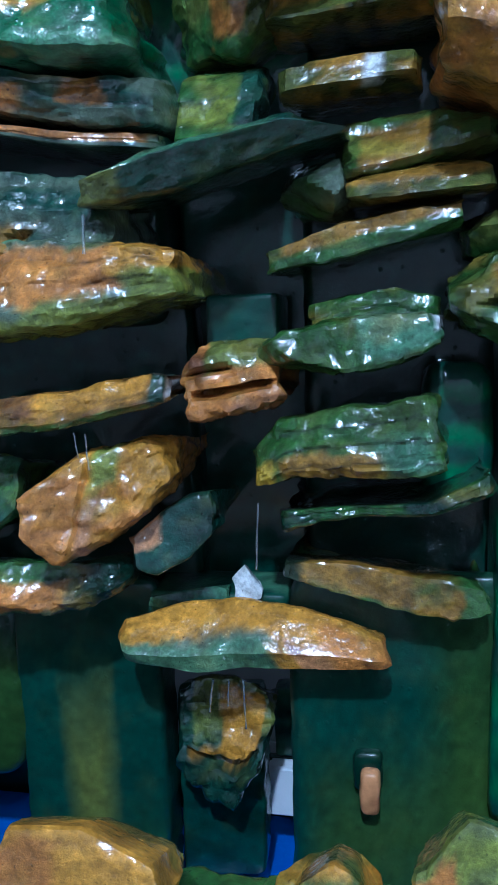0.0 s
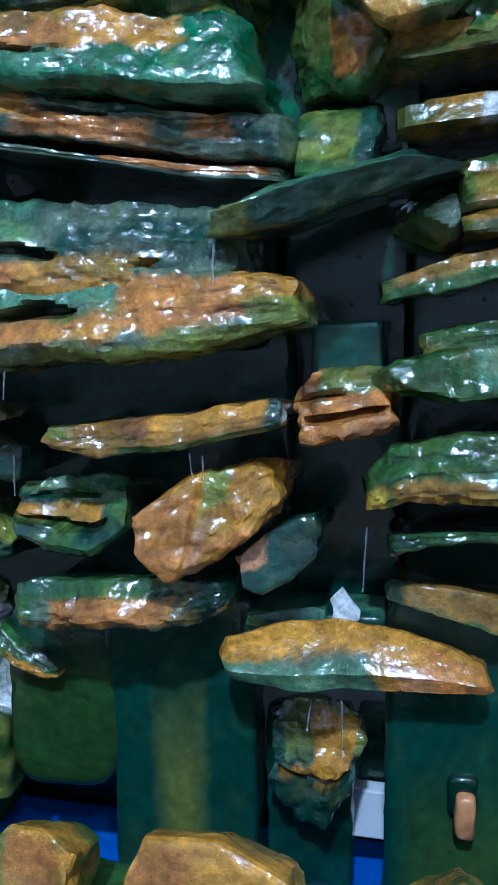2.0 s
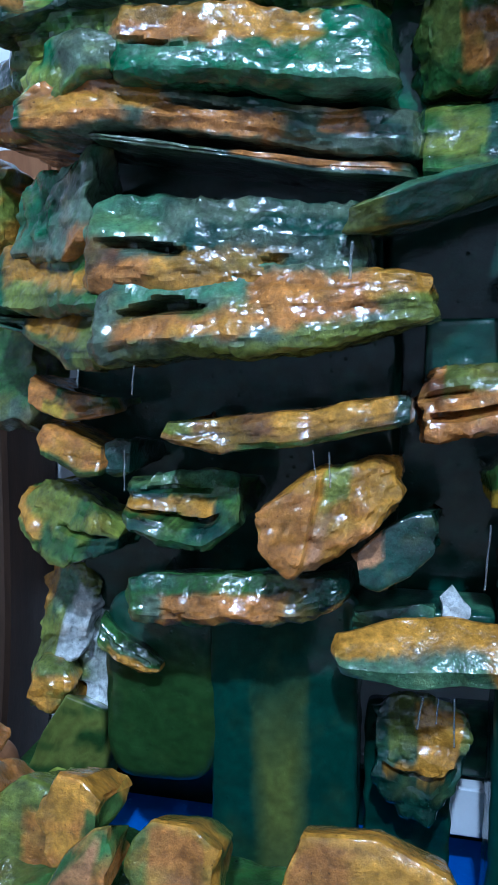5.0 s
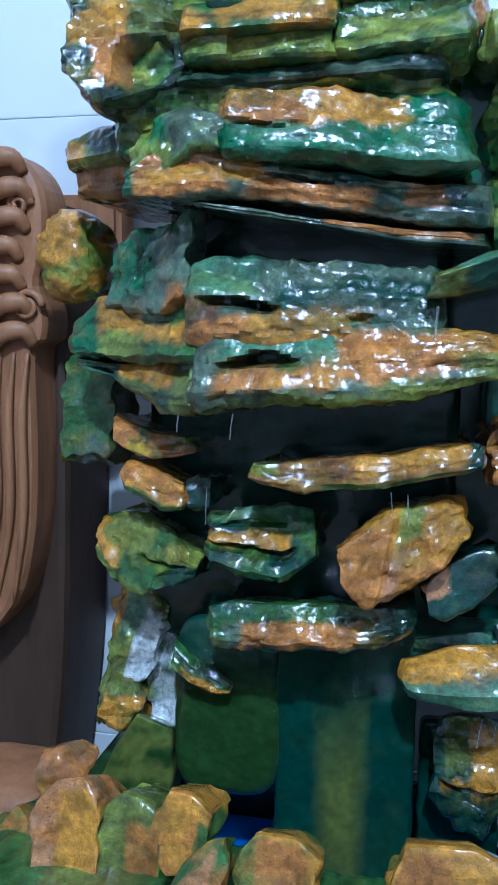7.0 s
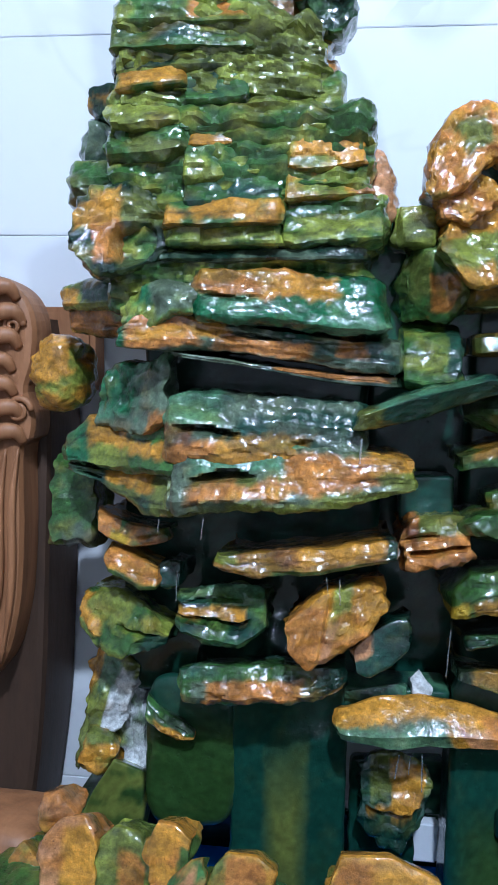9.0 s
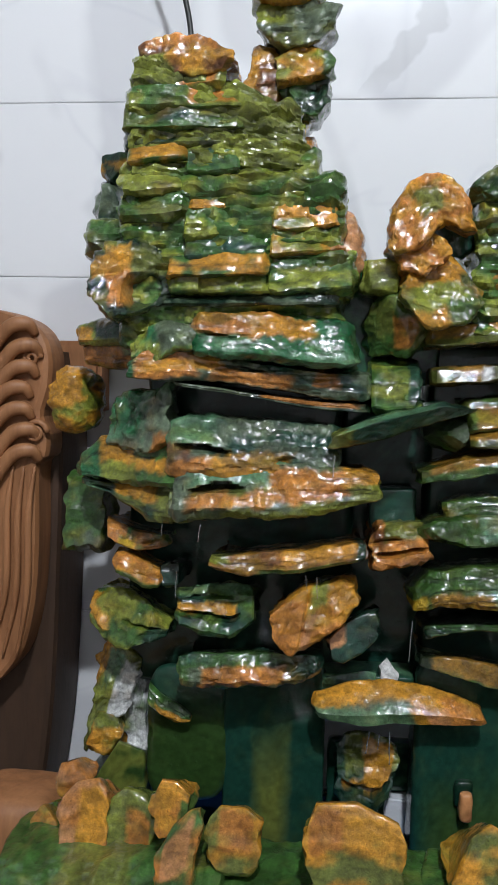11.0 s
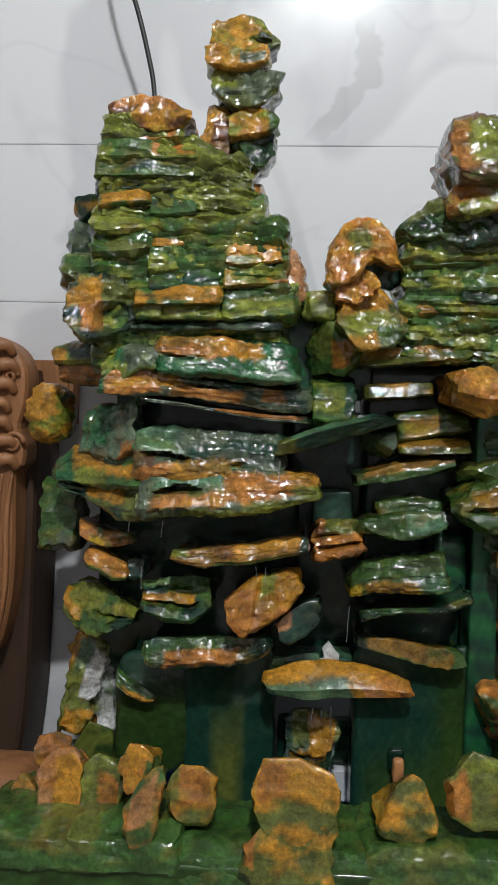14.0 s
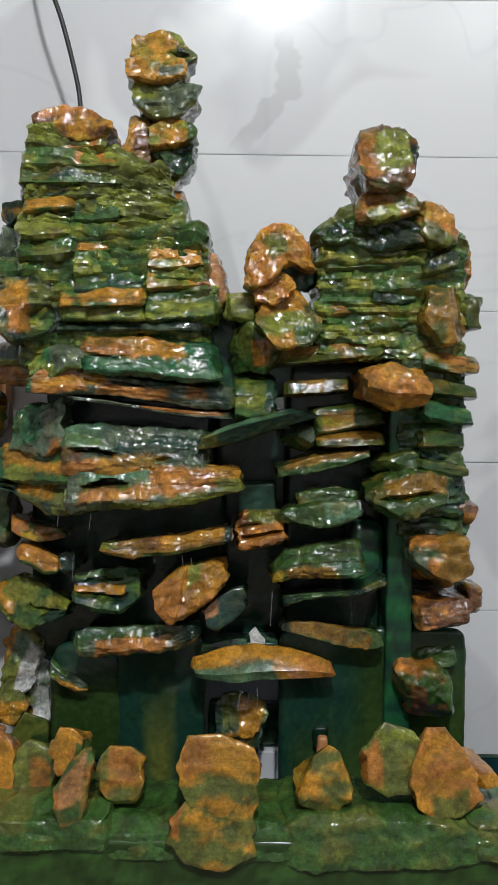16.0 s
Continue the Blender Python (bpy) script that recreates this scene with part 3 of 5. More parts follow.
stone(left_tower, 'slab', (-0.255, 0.440, 0.831), (-0.185, 0.450, 0.838), 0.022, 0.022, 0.090, 'bed', 'lime', 'green', 0.4, [('rust', 0.8, 1.0, 0.4, 1.0)])
stone(left_tower, 'slab', (-0.255, 0.435, 0.801), (-0.179, 0.440, 0.807), 0.036, 0.038, 0.100, 'bed', 'lime', 'green', 0.5)
stone(left_tower, 'slab', (-0.303, 0.420, 0.776), (-0.220, 0.430, 0.783), 0.011, 0.010, 0.100, 'bed', 'ochre', 'olive', 0.4)
stone(left_tower, 'slab', (-0.308, 0.415, 0.758), (-0.226, 0.425, 0.765), 0.030, 0.027, 0.110, 'bed', 'green', 'lime', 0.4)
stone(left_tower, 'slab', (-0.226, 0.420, 0.763), (-0.160, 0.430, 0.771), 0.022, 0.019, 0.110, 'bed', 'lime', 'ochre', 0.6, [('ochre', 0.1, 1.0, 0.4, 1.0)])
stone(left_tower, 'slab', (-0.307, 0.410, 0.737), (-0.225, 0.420, 0.742), 0.027, 0.026, 0.110, 'bed', 'green', 'teal', 0.5)
stone(left_tower, 'slab', (-0.227, 0.420, 0.739), (-0.156, 0.430, 0.745), 0.021, 0.022, 0.110, 'bed', 'ochre', 'lime', 0.5, [('rust', 0.8, 1.0, 0.0, 1.0)])
stone(left_tower, 'rounded_stone', (-0.174, 0.460, 0.746), (-0.136, 0.460, 0.747), 0.064, 0.064, 0.060, 'boulder', 'peach', 'peach', 0.2)
stone(left_tower, 'slab', (-0.320, 0.405, 0.715), (-0.224, 0.415, 0.718), 0.018, 0.018, 0.120, 'bed', 'green', 'ochre', 0.5, [('ochre', 0.25, 0.8, 0.3, 0.9)])
stone(left_tower, 'slab', (-0.229, 0.410, 0.709), (-0.143, 0.425, 0.717), 0.030, 0.030, 0.120, 'bed', 'green', 'lime', 0.4)
stone(left_tower, 'slab', (-0.321, 0.410, 0.699), (-0.224, 0.415, 0.701), 0.016, 0.017, 0.120, 'bed', 'green', 'lime', 0.5)
stone(left_tower, 'slab', (-0.326, 0.415, 0.684), (-0.156, 0.425, 0.689), 0.010, 0.010, 0.120, 'bed', 'dark', 'grey', 0.5)
stone(left_tower, 'block', (-0.126, 0.450, 0.613), (-0.074, 0.450, 0.614), 0.054, 0.054, 0.070, 'plate', 'lime', 'green', 0.5, [('teal', 0.75, 1.0, 0.2, 1.0)])
stone(left_tower, 'stone', (-0.415, 0.500, 0.831), (-0.385, 0.500, 0.830), 0.033, 0.033, 0.050, 'boulder', 'ochre', 'dark', 0.5)
stone(left_tower, 'stone', (-0.421, 0.500, 0.791), (-0.385, 0.500, 0.791), 0.055, 0.054, 0.060, 'boulder', 'dark', 'grey', 0.5)
stone(left_tower, 'slab', (-0.412, 0.440, 0.749), (-0.321, 0.430, 0.750), 0.030, 0.030, 0.120, 'bed', 'olive', 'green', 0.5)
stone(left_tower, 'round_stone', (-0.474, 0.505, 0.584), (-0.420, 0.505, 0.585), 0.078, 0.078, 0.070, 'cobble', 'lime', 'ochre', 0.5, [('ochre', 0.0, 0.8, 0.5, 1.0)])
stone(left_tower, 'side_panel', (-0.452, 0.500, 0.459), (-0.407, 0.500, 0.460), 0.095, 0.094, 0.050, 'block', 'green', 'olive', 0.4, [('grey', 0.3, 1.0, 0.0, 0.25)])
stone(middle, 'boulder', (-0.131, 0.465, 0.671), (-0.070, 0.465, 0.672), 0.064, 0.064, 0.090, 'boulder', 'olive', 'green', 0.5, [('rust', 0.4, 0.8, 0.1, 0.6)])
stone(middle, 'stone', (-0.139, 0.465, 0.716), (-0.099, 0.465, 0.716), 0.033, 0.034, 0.080, 'boulder', 'olive', 'lime', 0.5)
stone(middle, 'stone', (-0.070, 0.470, 0.759), (-0.028, 0.470, 0.760), 0.045, 0.045, 0.050, 'boulder', 'teal', 'dark', 0.4)
stone(right_tower, 'slab', (-0.024, 0.470, 0.789), (0.094, 0.470, 0.793), 0.022, 0.021, 0.090, 'bed', 'dark', 'teal', 0.4)
stone(right_tower, 'slab', (-0.021, 0.465, 0.768), (0.078, 0.465, 0.774), 0.022, 0.022, 0.090, 'bed', 'dark_olive', 'dark_green', 0.5)
stone(right_tower, 'slab', (-0.020, 0.475, 0.746), (0.081, 0.475, 0.752), 0.024, 0.023, 0.080, 'bed', 'dark_green', 'dark', 0.5)
stone(right_tower, 'slab', (-0.021, 0.465, 0.718), (0.040, 0.465, 0.723), 0.033, 0.033, 0.080, 'bed', 'dark_green', 'dark_ochre', 0.45, [('dark_ochre', 0.2, 0.9, 0.2, 0.8)])
stone(right_tower, 'slab', (0.035, 0.460, 0.731), (0.092, 0.460, 0.737), 0.022, 0.019, 0.080, 'bed', 'dark', 'dark_green', 0.5)
stone(right_tower, 'slab', (0.036, 0.460, 0.705), (0.094, 0.460, 0.711), 0.030, 0.027, 0.080, 'bed', 'dark_olive', 'dark_green', 0.5)
stone(right_tower, 'slab', (-0.023, 0.462, 0.686), (0.096, 0.462, 0.690), 0.025, 0.023, 0.090, 'bed', 'dark_olive', 'dark_green', 0.4)
stone(right_tower, 'ledge', (-0.073, 0.455, 0.659), (0.042, 0.455, 0.669), 0.022, 0.024, 0.110, 'plate', 'dark_olive', 'dark_ochre', 0.5, [('dark_ochre', 0.05, 1.0, 0.55, 1.0)])
stone(right_tower, 'slab', (-0.065, 0.463, 0.620), (0.015, 0.463, 0.625), 0.019, 0.018, 0.090, 'plate', 'dark_olive', 'dark_ochre', 0.45, [('white', 0.62, 0.74, 0.1, 0.9)])
stone(right_tower, 'slab', (-0.032, 0.455, 0.580), (0.055, 0.455, 0.591), 0.038, 0.027, 0.100, 'plate', 'dark_olive', 'dark_green', 0.4, [('dark_ochre', 0.15, 0.6, 0.2, 0.8)])
stone(right_tower, 'slab', (-0.028, 0.445, 0.559), (0.055, 0.445, 0.564), 0.018, 0.017, 0.100, 'plate', 'dark_olive', 'dark_ochre', 0.5)
stone(right_tower, 'stone', (-0.065, 0.462, 0.560), (-0.022, 0.462, 0.561), 0.032, 0.032, 0.080, 'boulder', 'dark_green', 'grey', 0.5)
stone(right_tower, 'stone', (0.042, 0.460, 0.534), (0.101, 0.460, 0.535), 0.033, 0.032, 0.080, 'boulder', 'dark_green', 'olive', 0.3)
stone(right_tower, 'block', (0.082, 0.425, 0.415), (0.154, 0.425, 0.416), 0.063, 0.064, 0.100, 'boulder', 'dark_green', 'rust', 0.5, [('dark_ochre', 0.45, 1.0, 0.1, 1.0), ('grey', 0.0, 0.3, 0.2, 0.8)])
stone(right_tower, 'dark_slab', (0.094, 0.430, 0.356), (0.159, 0.430, 0.359), 0.034, 0.033, 0.080, 'slab', 'brown', 'rust', 0.5)
stone(right_tower, 'stone', (0.158, 0.460, 0.366), (0.179, 0.460, 0.366), 0.036, 0.036, 0.050, 'boulder', 'brown', 'dark_ochre', 0.4)
stone(right_tower, 'slab', (0.099, 0.460, 0.295), (0.152, 0.460, 0.301), 0.030, 0.035, 0.080, 'slab', 'dark_green', 'dark_olive', 0.4)
stone(right_tower, 'boulder', (0.073, 0.430, 0.261), (0.138, 0.430, 0.261), 0.062, 0.062, 0.100, 'boulder', 'rust', 'dark_green', 0.5, [('brown', 0.2, 0.5, 0.0, 0.7), ('green', 0.8, 1.0, 0.2, 1.0)])
stone(right_tower, 'slab', (0.091, 0.450, 0.769), (0.141, 0.450, 0.772), 0.035, 0.036, 0.090, 'boulder', 'olive', 'dark', 0.5)
stone(right_tower, 'stone', (0.138, 0.470, 0.764), (0.158, 0.470, 0.765), 0.047, 0.047, 0.050, 'boulder', 'rust', 'dark_ochre', 0.5)
stone(right_tower, 'boulder', (0.088, 0.435, 0.704), (0.149, 0.435, 0.705), 0.069, 0.068, 0.100, 'boulder', 'dark_olive', 'dark_ochre', 0.5, [('dark_ochre', 0.5, 0.9, 0.0, 0.9)])
stone(right_tower, 'stone', (0.141, 0.460, 0.710), (0.166, 0.460, 0.710), 0.046, 0.046, 0.060, 'boulder', 'dark_olive', 'dark_green', 0.4)
stone(right_tower, 'leaf_slab', (0.093, 0.440, 0.657), (0.163, 0.450, 0.651), 0.026, 0.022, 0.090, 'slab', 'dark_green', 'dark_ochre', 0.4, [('rust', 0.4, 0.8, 0.5, 1.0)])
stone(right_tower, 'leaf_slab', (0.095, 0.445, 0.626), (0.165, 0.450, 0.617), 0.024, 0.017, 0.090, 'slab', 'dark_olive', 'dark_green', 0.5)
stone(right_tower, 'leaf_slab', (0.094, 0.440, 0.597), (0.161, 0.450, 0.586), 0.031, 0.022, 0.090, 'slab', 'dark_green', 'emerald', 0.5)
stone(right_tower, 'leaf_slab', (0.094, 0.440, 0.564), (0.153, 0.450, 0.561), 0.026, 0.028, 0.090, 'slab', 'dark_green', 'dark_olive', 0.5)
stone(right_tower, 'leaf_slab', (0.094, 0.440, 0.534), (0.158, 0.450, 0.523), 0.017, 0.012, 0.080, 'slab', 'dark_green', 'olive', 0.4)
stone(right_tower, 'knob', (0.145, 0.460, 0.472), (0.171, 0.460, 0.473), 0.030, 0.030, 0.050, 'boulder', 'brown', 'rust', 0.4)
stone(right_tower, 'block', (0.130, 0.470, 0.474), (0.161, 0.470, 0.475), 0.076, 0.075, 0.060, 'block', 'jade', 'dark_green', 0.5)
# a dark shell on the panel stands in for the hole's shade
stone(right_tower, 'niche_shade', (-0.024, 0.470, 0.191), (-0.004, 0.470, 0.192), 0.030, 0.030, 0.020, 'shell', 'dark', 'dark', 0.4)
stone(right_tower, 'stub', (-0.019, 0.462, 0.181), (-0.006, 0.462, 0.181), 0.031, 0.032, 0.020, 'shell', 'brown', 'peach', 0.4)
stone(basin, 'small_rock', (0.118, 0.290, 0.229), (0.144, 0.290, 0.229), 0.019, 0.018, 0.060, 'boulder', 'ochre', 'rust', 0.4)
stone(left_tower, 'small_stone', (-0.417, 0.490, 0.210), (-0.384, 0.490, 0.212), 0.046, 0.046, 0.050, 'boulder', 'ochre', 'olive', 0.5)
stone(middle, 'channel_panel', (-0.164, 0.490, 0.292), (-0.067, 0.490, 0.294), 0.023, 0.022, 0.050, 'panel', 'teal', 'jade', 0.4)
stone(middle, 'teal_panel', (-0.119, 0.500, 0.480), (-0.071, 0.500, 0.481), 0.043, 0.043, 0.050, 'panel', 'teal', 'teal', 0.4)
stone(middle, 'channel_panel', (-0.089, 0.560, 0.170), (-0.057, 0.560, 0.171), 0.056, 0.056, 0.030, 'panel', 'teal', 'jade', 0.5)
stone(middle, 'post', (-0.154, 0.512, 0.144), (-0.090, 0.512, 0.150), 0.161, 0.157, 0.030, 'panel', 'teal', 'dark', 0.5)
stone(right_tower, 'root', (0.017, 0.475, 0.416), (0.061, 0.475, 0.416), 0.089, 0.087, 0.060, 'shell', 'teal', 'emerald', 0.4)

# the stones whose upper and lower edges stand out: both edges run from left to right
crag(left_tower, 'ledge', [(-0.310, 0.525), (-0.267, 0.533), (-0.218, 0.534), (-0.168, 0.530), (-0.121, 0.527)], [(-0.308, 0.474), (-0.268, 0.477), (-0.218, 0.479), (-0.167, 0.487), (-0.114, 0.499)], (0.388, 0.405), 0.140, 'wedge', 'grey', 'olive', 0.45, [('rust', 0.1, 0.5, 0.28, 0.5), ('jade', 0, 0.55, 0.62, 1), ('rust', 0.5, 0.85, 0.35, 0.9), ('ochre', 0.3, 0.5, 0.3, 0.42), ('ochre', 0.82, 1, 0.55, 1), ('lime', 0.86, 1, 0.1, 0.6), ('lime', 0.3, 1, 0, 0.22), ('grey', 0, 0.12, 0, 1)], [(0.1, 0.4, 0.56, 0.045, 0.03)])
crag(left_tower, 'ledge', [(-0.317, 0.573), (-0.280, 0.573), (-0.237, 0.571), (-0.195, 0.569), (-0.155, 0.565)], [(-0.317, 0.516), (-0.275, 0.516), (-0.237, 0.514), (-0.194, 0.512), (-0.153, 0.513)], (0.398, 0.418), 0.120, 'wedge', 'grey', 'teal', 0.5, [('rust', 0, 0.3, 0, 0.32), ('ochre', 0.25, 0.75, 0.1, 0.36), ('dark_ochre', 0.35, 0.72, 0.3, 0.5), ('brown', 0, 0.15, 0.3, 0.6), ('jade', 0, 0.3, 0.6, 1)], [(0.06, 0.4, 0.5, 0.045, 0.022), (0.62, 0.74, 0.42, 0.035, 0.015)])
crag(left_tower, 'wing_ledge', [(-0.420, 0.528), (-0.395, 0.548), (-0.368, 0.552), (-0.344, 0.546), (-0.304, 0.545)], [(-0.419, 0.505), (-0.387, 0.506), (-0.358, 0.502), (-0.338, 0.506), (-0.304, 0.507)], (0.455, 0.405), 0.120, 'wedge', 'green', 'jade', 0.45, [('ochre', 0.22, 0.6, 0.5, 1), ('ochre', 0.4, 0.9, 0.35, 0.62), ('emerald', 0, 0.25, 0.2, 1), ('lime', 0.25, 0.6, 0.1, 0.5)])
crag(left_tower, 'wing_ledge', [(-0.421, 0.507), (-0.388, 0.503), (-0.359, 0.504), (-0.334, 0.507), (-0.303, 0.511)], [(-0.417, 0.499), (-0.384, 0.493), (-0.359, 0.481), (-0.338, 0.472), (-0.309, 0.472)], (0.460, 0.402), 0.110, 'wedge', 'teal', 'olive', 0.45, [('ochre', 0.35, 0.85, 0.5, 1), ('olive', 0.8, 1, 0, 1), ('jade', 0, 0.2, 0, 1)], [(0.1, 0.3, 0.45, 0.1, 0.012)])
crag(left_tower, 'mortar', [(-0.316, 0.509), (-0.306, 0.523), (-0.296, 0.537)], [(-0.312, 0.476), (-0.303, 0.476), (-0.291, 0.477)], (0.395, 0.395), 0.060, 'wedge', 'olive', 'grey', 0.4)
crag(left_tower, 'ledge', [(-0.352, 0.624), (-0.328, 0.645), (-0.273, 0.637), (-0.221, 0.628), (-0.171, 0.623), (-0.128, 0.622)], [(-0.353, 0.610), (-0.315, 0.610), (-0.271, 0.609), (-0.221, 0.604), (-0.171, 0.595), (-0.127, 0.593)], (0.385, 0.437), 0.140, 'wedge', 'grey', 'teal', 0.45, [('rust', 0.06, 0.33, 0.12, 0.92), ('ochre', 0.33, 0.42, 0.4, 1), ('rust', 0.4, 0.66, 0.05, 0.55), ('rust', 0.74, 0.86, 0.35, 1), ('ochre', 0.1, 0.3, 0.3, 0.6), ('emerald', 0, 0.06, 0, 1)], [(0.42, 0.6, 0.55, 0.05, 0.012)])
crag(left_tower, 'lip', [(-0.308, 0.608), (-0.273, 0.604), (-0.233, 0.598), (-0.184, 0.593), (-0.128, 0.591)], [(-0.305, 0.604), (-0.274, 0.600), (-0.233, 0.594), (-0.184, 0.585), (-0.128, 0.581)], (0.400, 0.440), 0.120, 'wedge', 'dark', 'grey', 0.5, [('rust', 0.5, 0.95, 0.4, 1)])
crag(left_tower, 'diagonal_slab', [(-0.163, 0.562), (-0.130, 0.576), (-0.096, 0.585), (-0.057, 0.595), (-0.024, 0.589)], [(-0.162, 0.548), (-0.141, 0.551), (-0.109, 0.560), (-0.066, 0.574), (-0.024, 0.586)], (0.405, 0.448), 0.060, 'tilted', 'teal', 'dark', 0.35, [('olive', 0, 0.22, 0, 1), ('jade', 0.1, 0.7, 0.8, 1)])
crag(middle, 'ochre_slab', [(-0.169, 0.297), (-0.132, 0.305), (-0.093, 0.309), (-0.055, 0.306), (-0.005, 0.294)], [(-0.167, 0.275), (-0.118, 0.267), (-0.066, 0.271), (-0.034, 0.273), (-0.000, 0.276)], (0.440, 0.447), 0.050, 'shelf', 'ochre', 'ochre', 0.15, [('peach', 0.6, 1, 0, 0.55), ('rust', 0.78, 1, 0, 0.8), ('grey', 0.2, 0.55, 0.45, 0.6), ('jade', 0, 0.5, 0, 0.52)])
crag(left_tower, 'boulder', [(-0.215, 0.387), (-0.185, 0.409), (-0.155, 0.415), (-0.133, 0.419)], [(-0.212, 0.368), (-0.194, 0.347), (-0.167, 0.360), (-0.132, 0.387)], (0.405, 0.435), 0.100, 'facet', 'ochre', 'rust', 0.45, [('lime', 0.45, 0.62, 0.55, 1), ('rust', 0.05, 0.4, 0, 0.75), ('peach', 0.42, 0.55, 0, 0.5)], [(0.4, 0.46, 0.5, 0.5, 0.012)])
crag(left_tower, 'stone', [(-0.160, 0.354), (-0.143, 0.369), (-0.124, 0.380), (-0.106, 0.383)], [(-0.154, 0.338), (-0.142, 0.332), (-0.123, 0.342), (-0.108, 0.358)], (0.438, 0.455), 0.080, 'rock', 'teal', 'dark', 0.5, [('peach', 0, 0.35, 0.45, 1)])
crag(left_tower, 'ledge', [(-0.274, 0.440), (-0.236, 0.443), (-0.182, 0.450), (-0.136, 0.458), (-0.126, 0.457)], [(-0.274, 0.428), (-0.236, 0.422), (-0.195, 0.427), (-0.136, 0.440), (-0.126, 0.443)], (0.415, 0.420), 0.100, 'wedge', 'dark_ochre', 'brown', 0.5, [('lime', 0, 0.12, 0.4, 1), ('ochre', 0.4, 0.75, 0.4, 1), ('teal', 0.76, 0.96, 0, 1), ('green', 0.3, 0.75, 0, 0.2), ('white', 0.965, 1, 0.2, 0.8)])
crag(left_tower, 'ledge', [(-0.308, 0.331), (-0.281, 0.335), (-0.236, 0.338), (-0.196, 0.339), (-0.166, 0.345)], [(-0.304, 0.304), (-0.282, 0.299), (-0.236, 0.305), (-0.195, 0.311), (-0.164, 0.321)], (0.425, 0.437), 0.090, 'wedge', 'green', 'teal', 0.5, [('rust', 0.22, 0.7, 0.1, 0.62), ('grey', 0.12, 0.25, 0.2, 0.6), ('dark', 0.75, 1, 0, 1)])
crag(left_tower, 'block', [(-0.311, 0.395), (-0.284, 0.399), (-0.257, 0.401), (-0.235, 0.401)], [(-0.311, 0.365), (-0.285, 0.353), (-0.257, 0.351), (-0.231, 0.371)], (0.440, 0.445), 0.080, 'wedge', 'green', 'teal', 0.5, [('ochre', 0.02, 0.74, 0.42, 0.66), ('jade', 0, 1, 0.85, 1)], [(0, 0.8, 0.36, 0.05, 0.012), (0.1, 0.7, 0.72, 0.04, 0.008)])
crag(right_tower, 'mossy_block', [(-0.073, 0.471), (-0.059, 0.480), (-0.035, 0.485), (-0.002, 0.488), (0.024, 0.489)], [(-0.071, 0.459), (-0.047, 0.460), (-0.023, 0.458), (0.001, 0.463), (0.026, 0.473)], (0.432, 0.425), 0.110, 'facet', 'dark_green', 'moss', 0.5, [('jade', 0.6, 1, 0.2, 1), ('white', 0.95, 1, 0.5, 1)])
crag(right_tower, 'backing_stone', [(-0.048, 0.493), (-0.024, 0.500), (0.001, 0.503), (0.026, 0.497)], [(-0.047, 0.475), (-0.024, 0.480), (0.001, 0.482), (0.026, 0.482)], (0.458, 0.455), 0.070, 'wedge', 'dark_green', 'dark_olive', 0.3)
crag(right_tower, 'ledge', [(-0.078, 0.412), (-0.062, 0.430), (-0.040, 0.436), (-0.013, 0.439), (0.022, 0.447)], [(-0.077, 0.389), (-0.053, 0.398), (-0.028, 0.400), (-0.001, 0.401), (0.031, 0.405)], (0.430, 0.405), 0.120, 'wedge', 'moss', 'dark_green', 0.5, [('yellow', 0, 0.16, 0, 0.5), ('dark_ochre', 0.2, 0.78, 0.02, 0.45), ('jade', 0.75, 0.95, 0.1, 0.6)])
crag(right_tower, 'curved_slab', [(-0.065, 0.375), (-0.038, 0.380), (-0.004, 0.385), (0.020, 0.391), (0.051, 0.410)], [(-0.064, 0.361), (-0.038, 0.372), (-0.004, 0.379), (0.020, 0.383), (0.051, 0.396)], (0.440, 0.405), 0.100, 'wedge', 'dark_green', 'dark', 0.5)
crag(right_tower, 'ledge', [(-0.065, 0.342), (-0.031, 0.341), (0.009, 0.337), (0.035, 0.334), (0.055, 0.330)], [(-0.063, 0.326), (-0.031, 0.320), (0.009, 0.311), (0.035, 0.306), (0.056, 0.312)], (0.452, 0.448), 0.100, 'block', 'dark_ochre', 'dark_olive', 0.35, [('green', 0.8, 1, 0, 1), ('dark', 0, 0.08, 0, 1), ('green', 0, 1, 0, 0.15)])
crag(right_tower, 'ledge', [(-0.074, 0.527), (-0.030, 0.540), (0.001, 0.547), (0.037, 0.554)], [(-0.073, 0.512), (-0.030, 0.519), (0.007, 0.528), (0.039, 0.535)], (0.458, 0.450), 0.110, 'block', 'dark_olive', 'dark_green', 0.4, [('dark_ochre', 0.1, 1, 0.5, 1), ('dark_green', 0, 1, 0, 0.4)])
crag(left_tower, 'rust_block', [(-0.119, 0.469), (-0.105, 0.473), (-0.086, 0.474), (-0.068, 0.475)], [(-0.119, 0.430), (-0.099, 0.432), (-0.084, 0.436), (-0.062, 0.441)], (0.435, 0.437), 0.090, 'facet', 'rust', 'brown', 0.5, [('olive', 0.3, 1, 0.6, 1)], [(0.1, 0.95, 0.38, 0.04, 0.014), (0, 0.6, 0.65, 0.03, 0.008)])
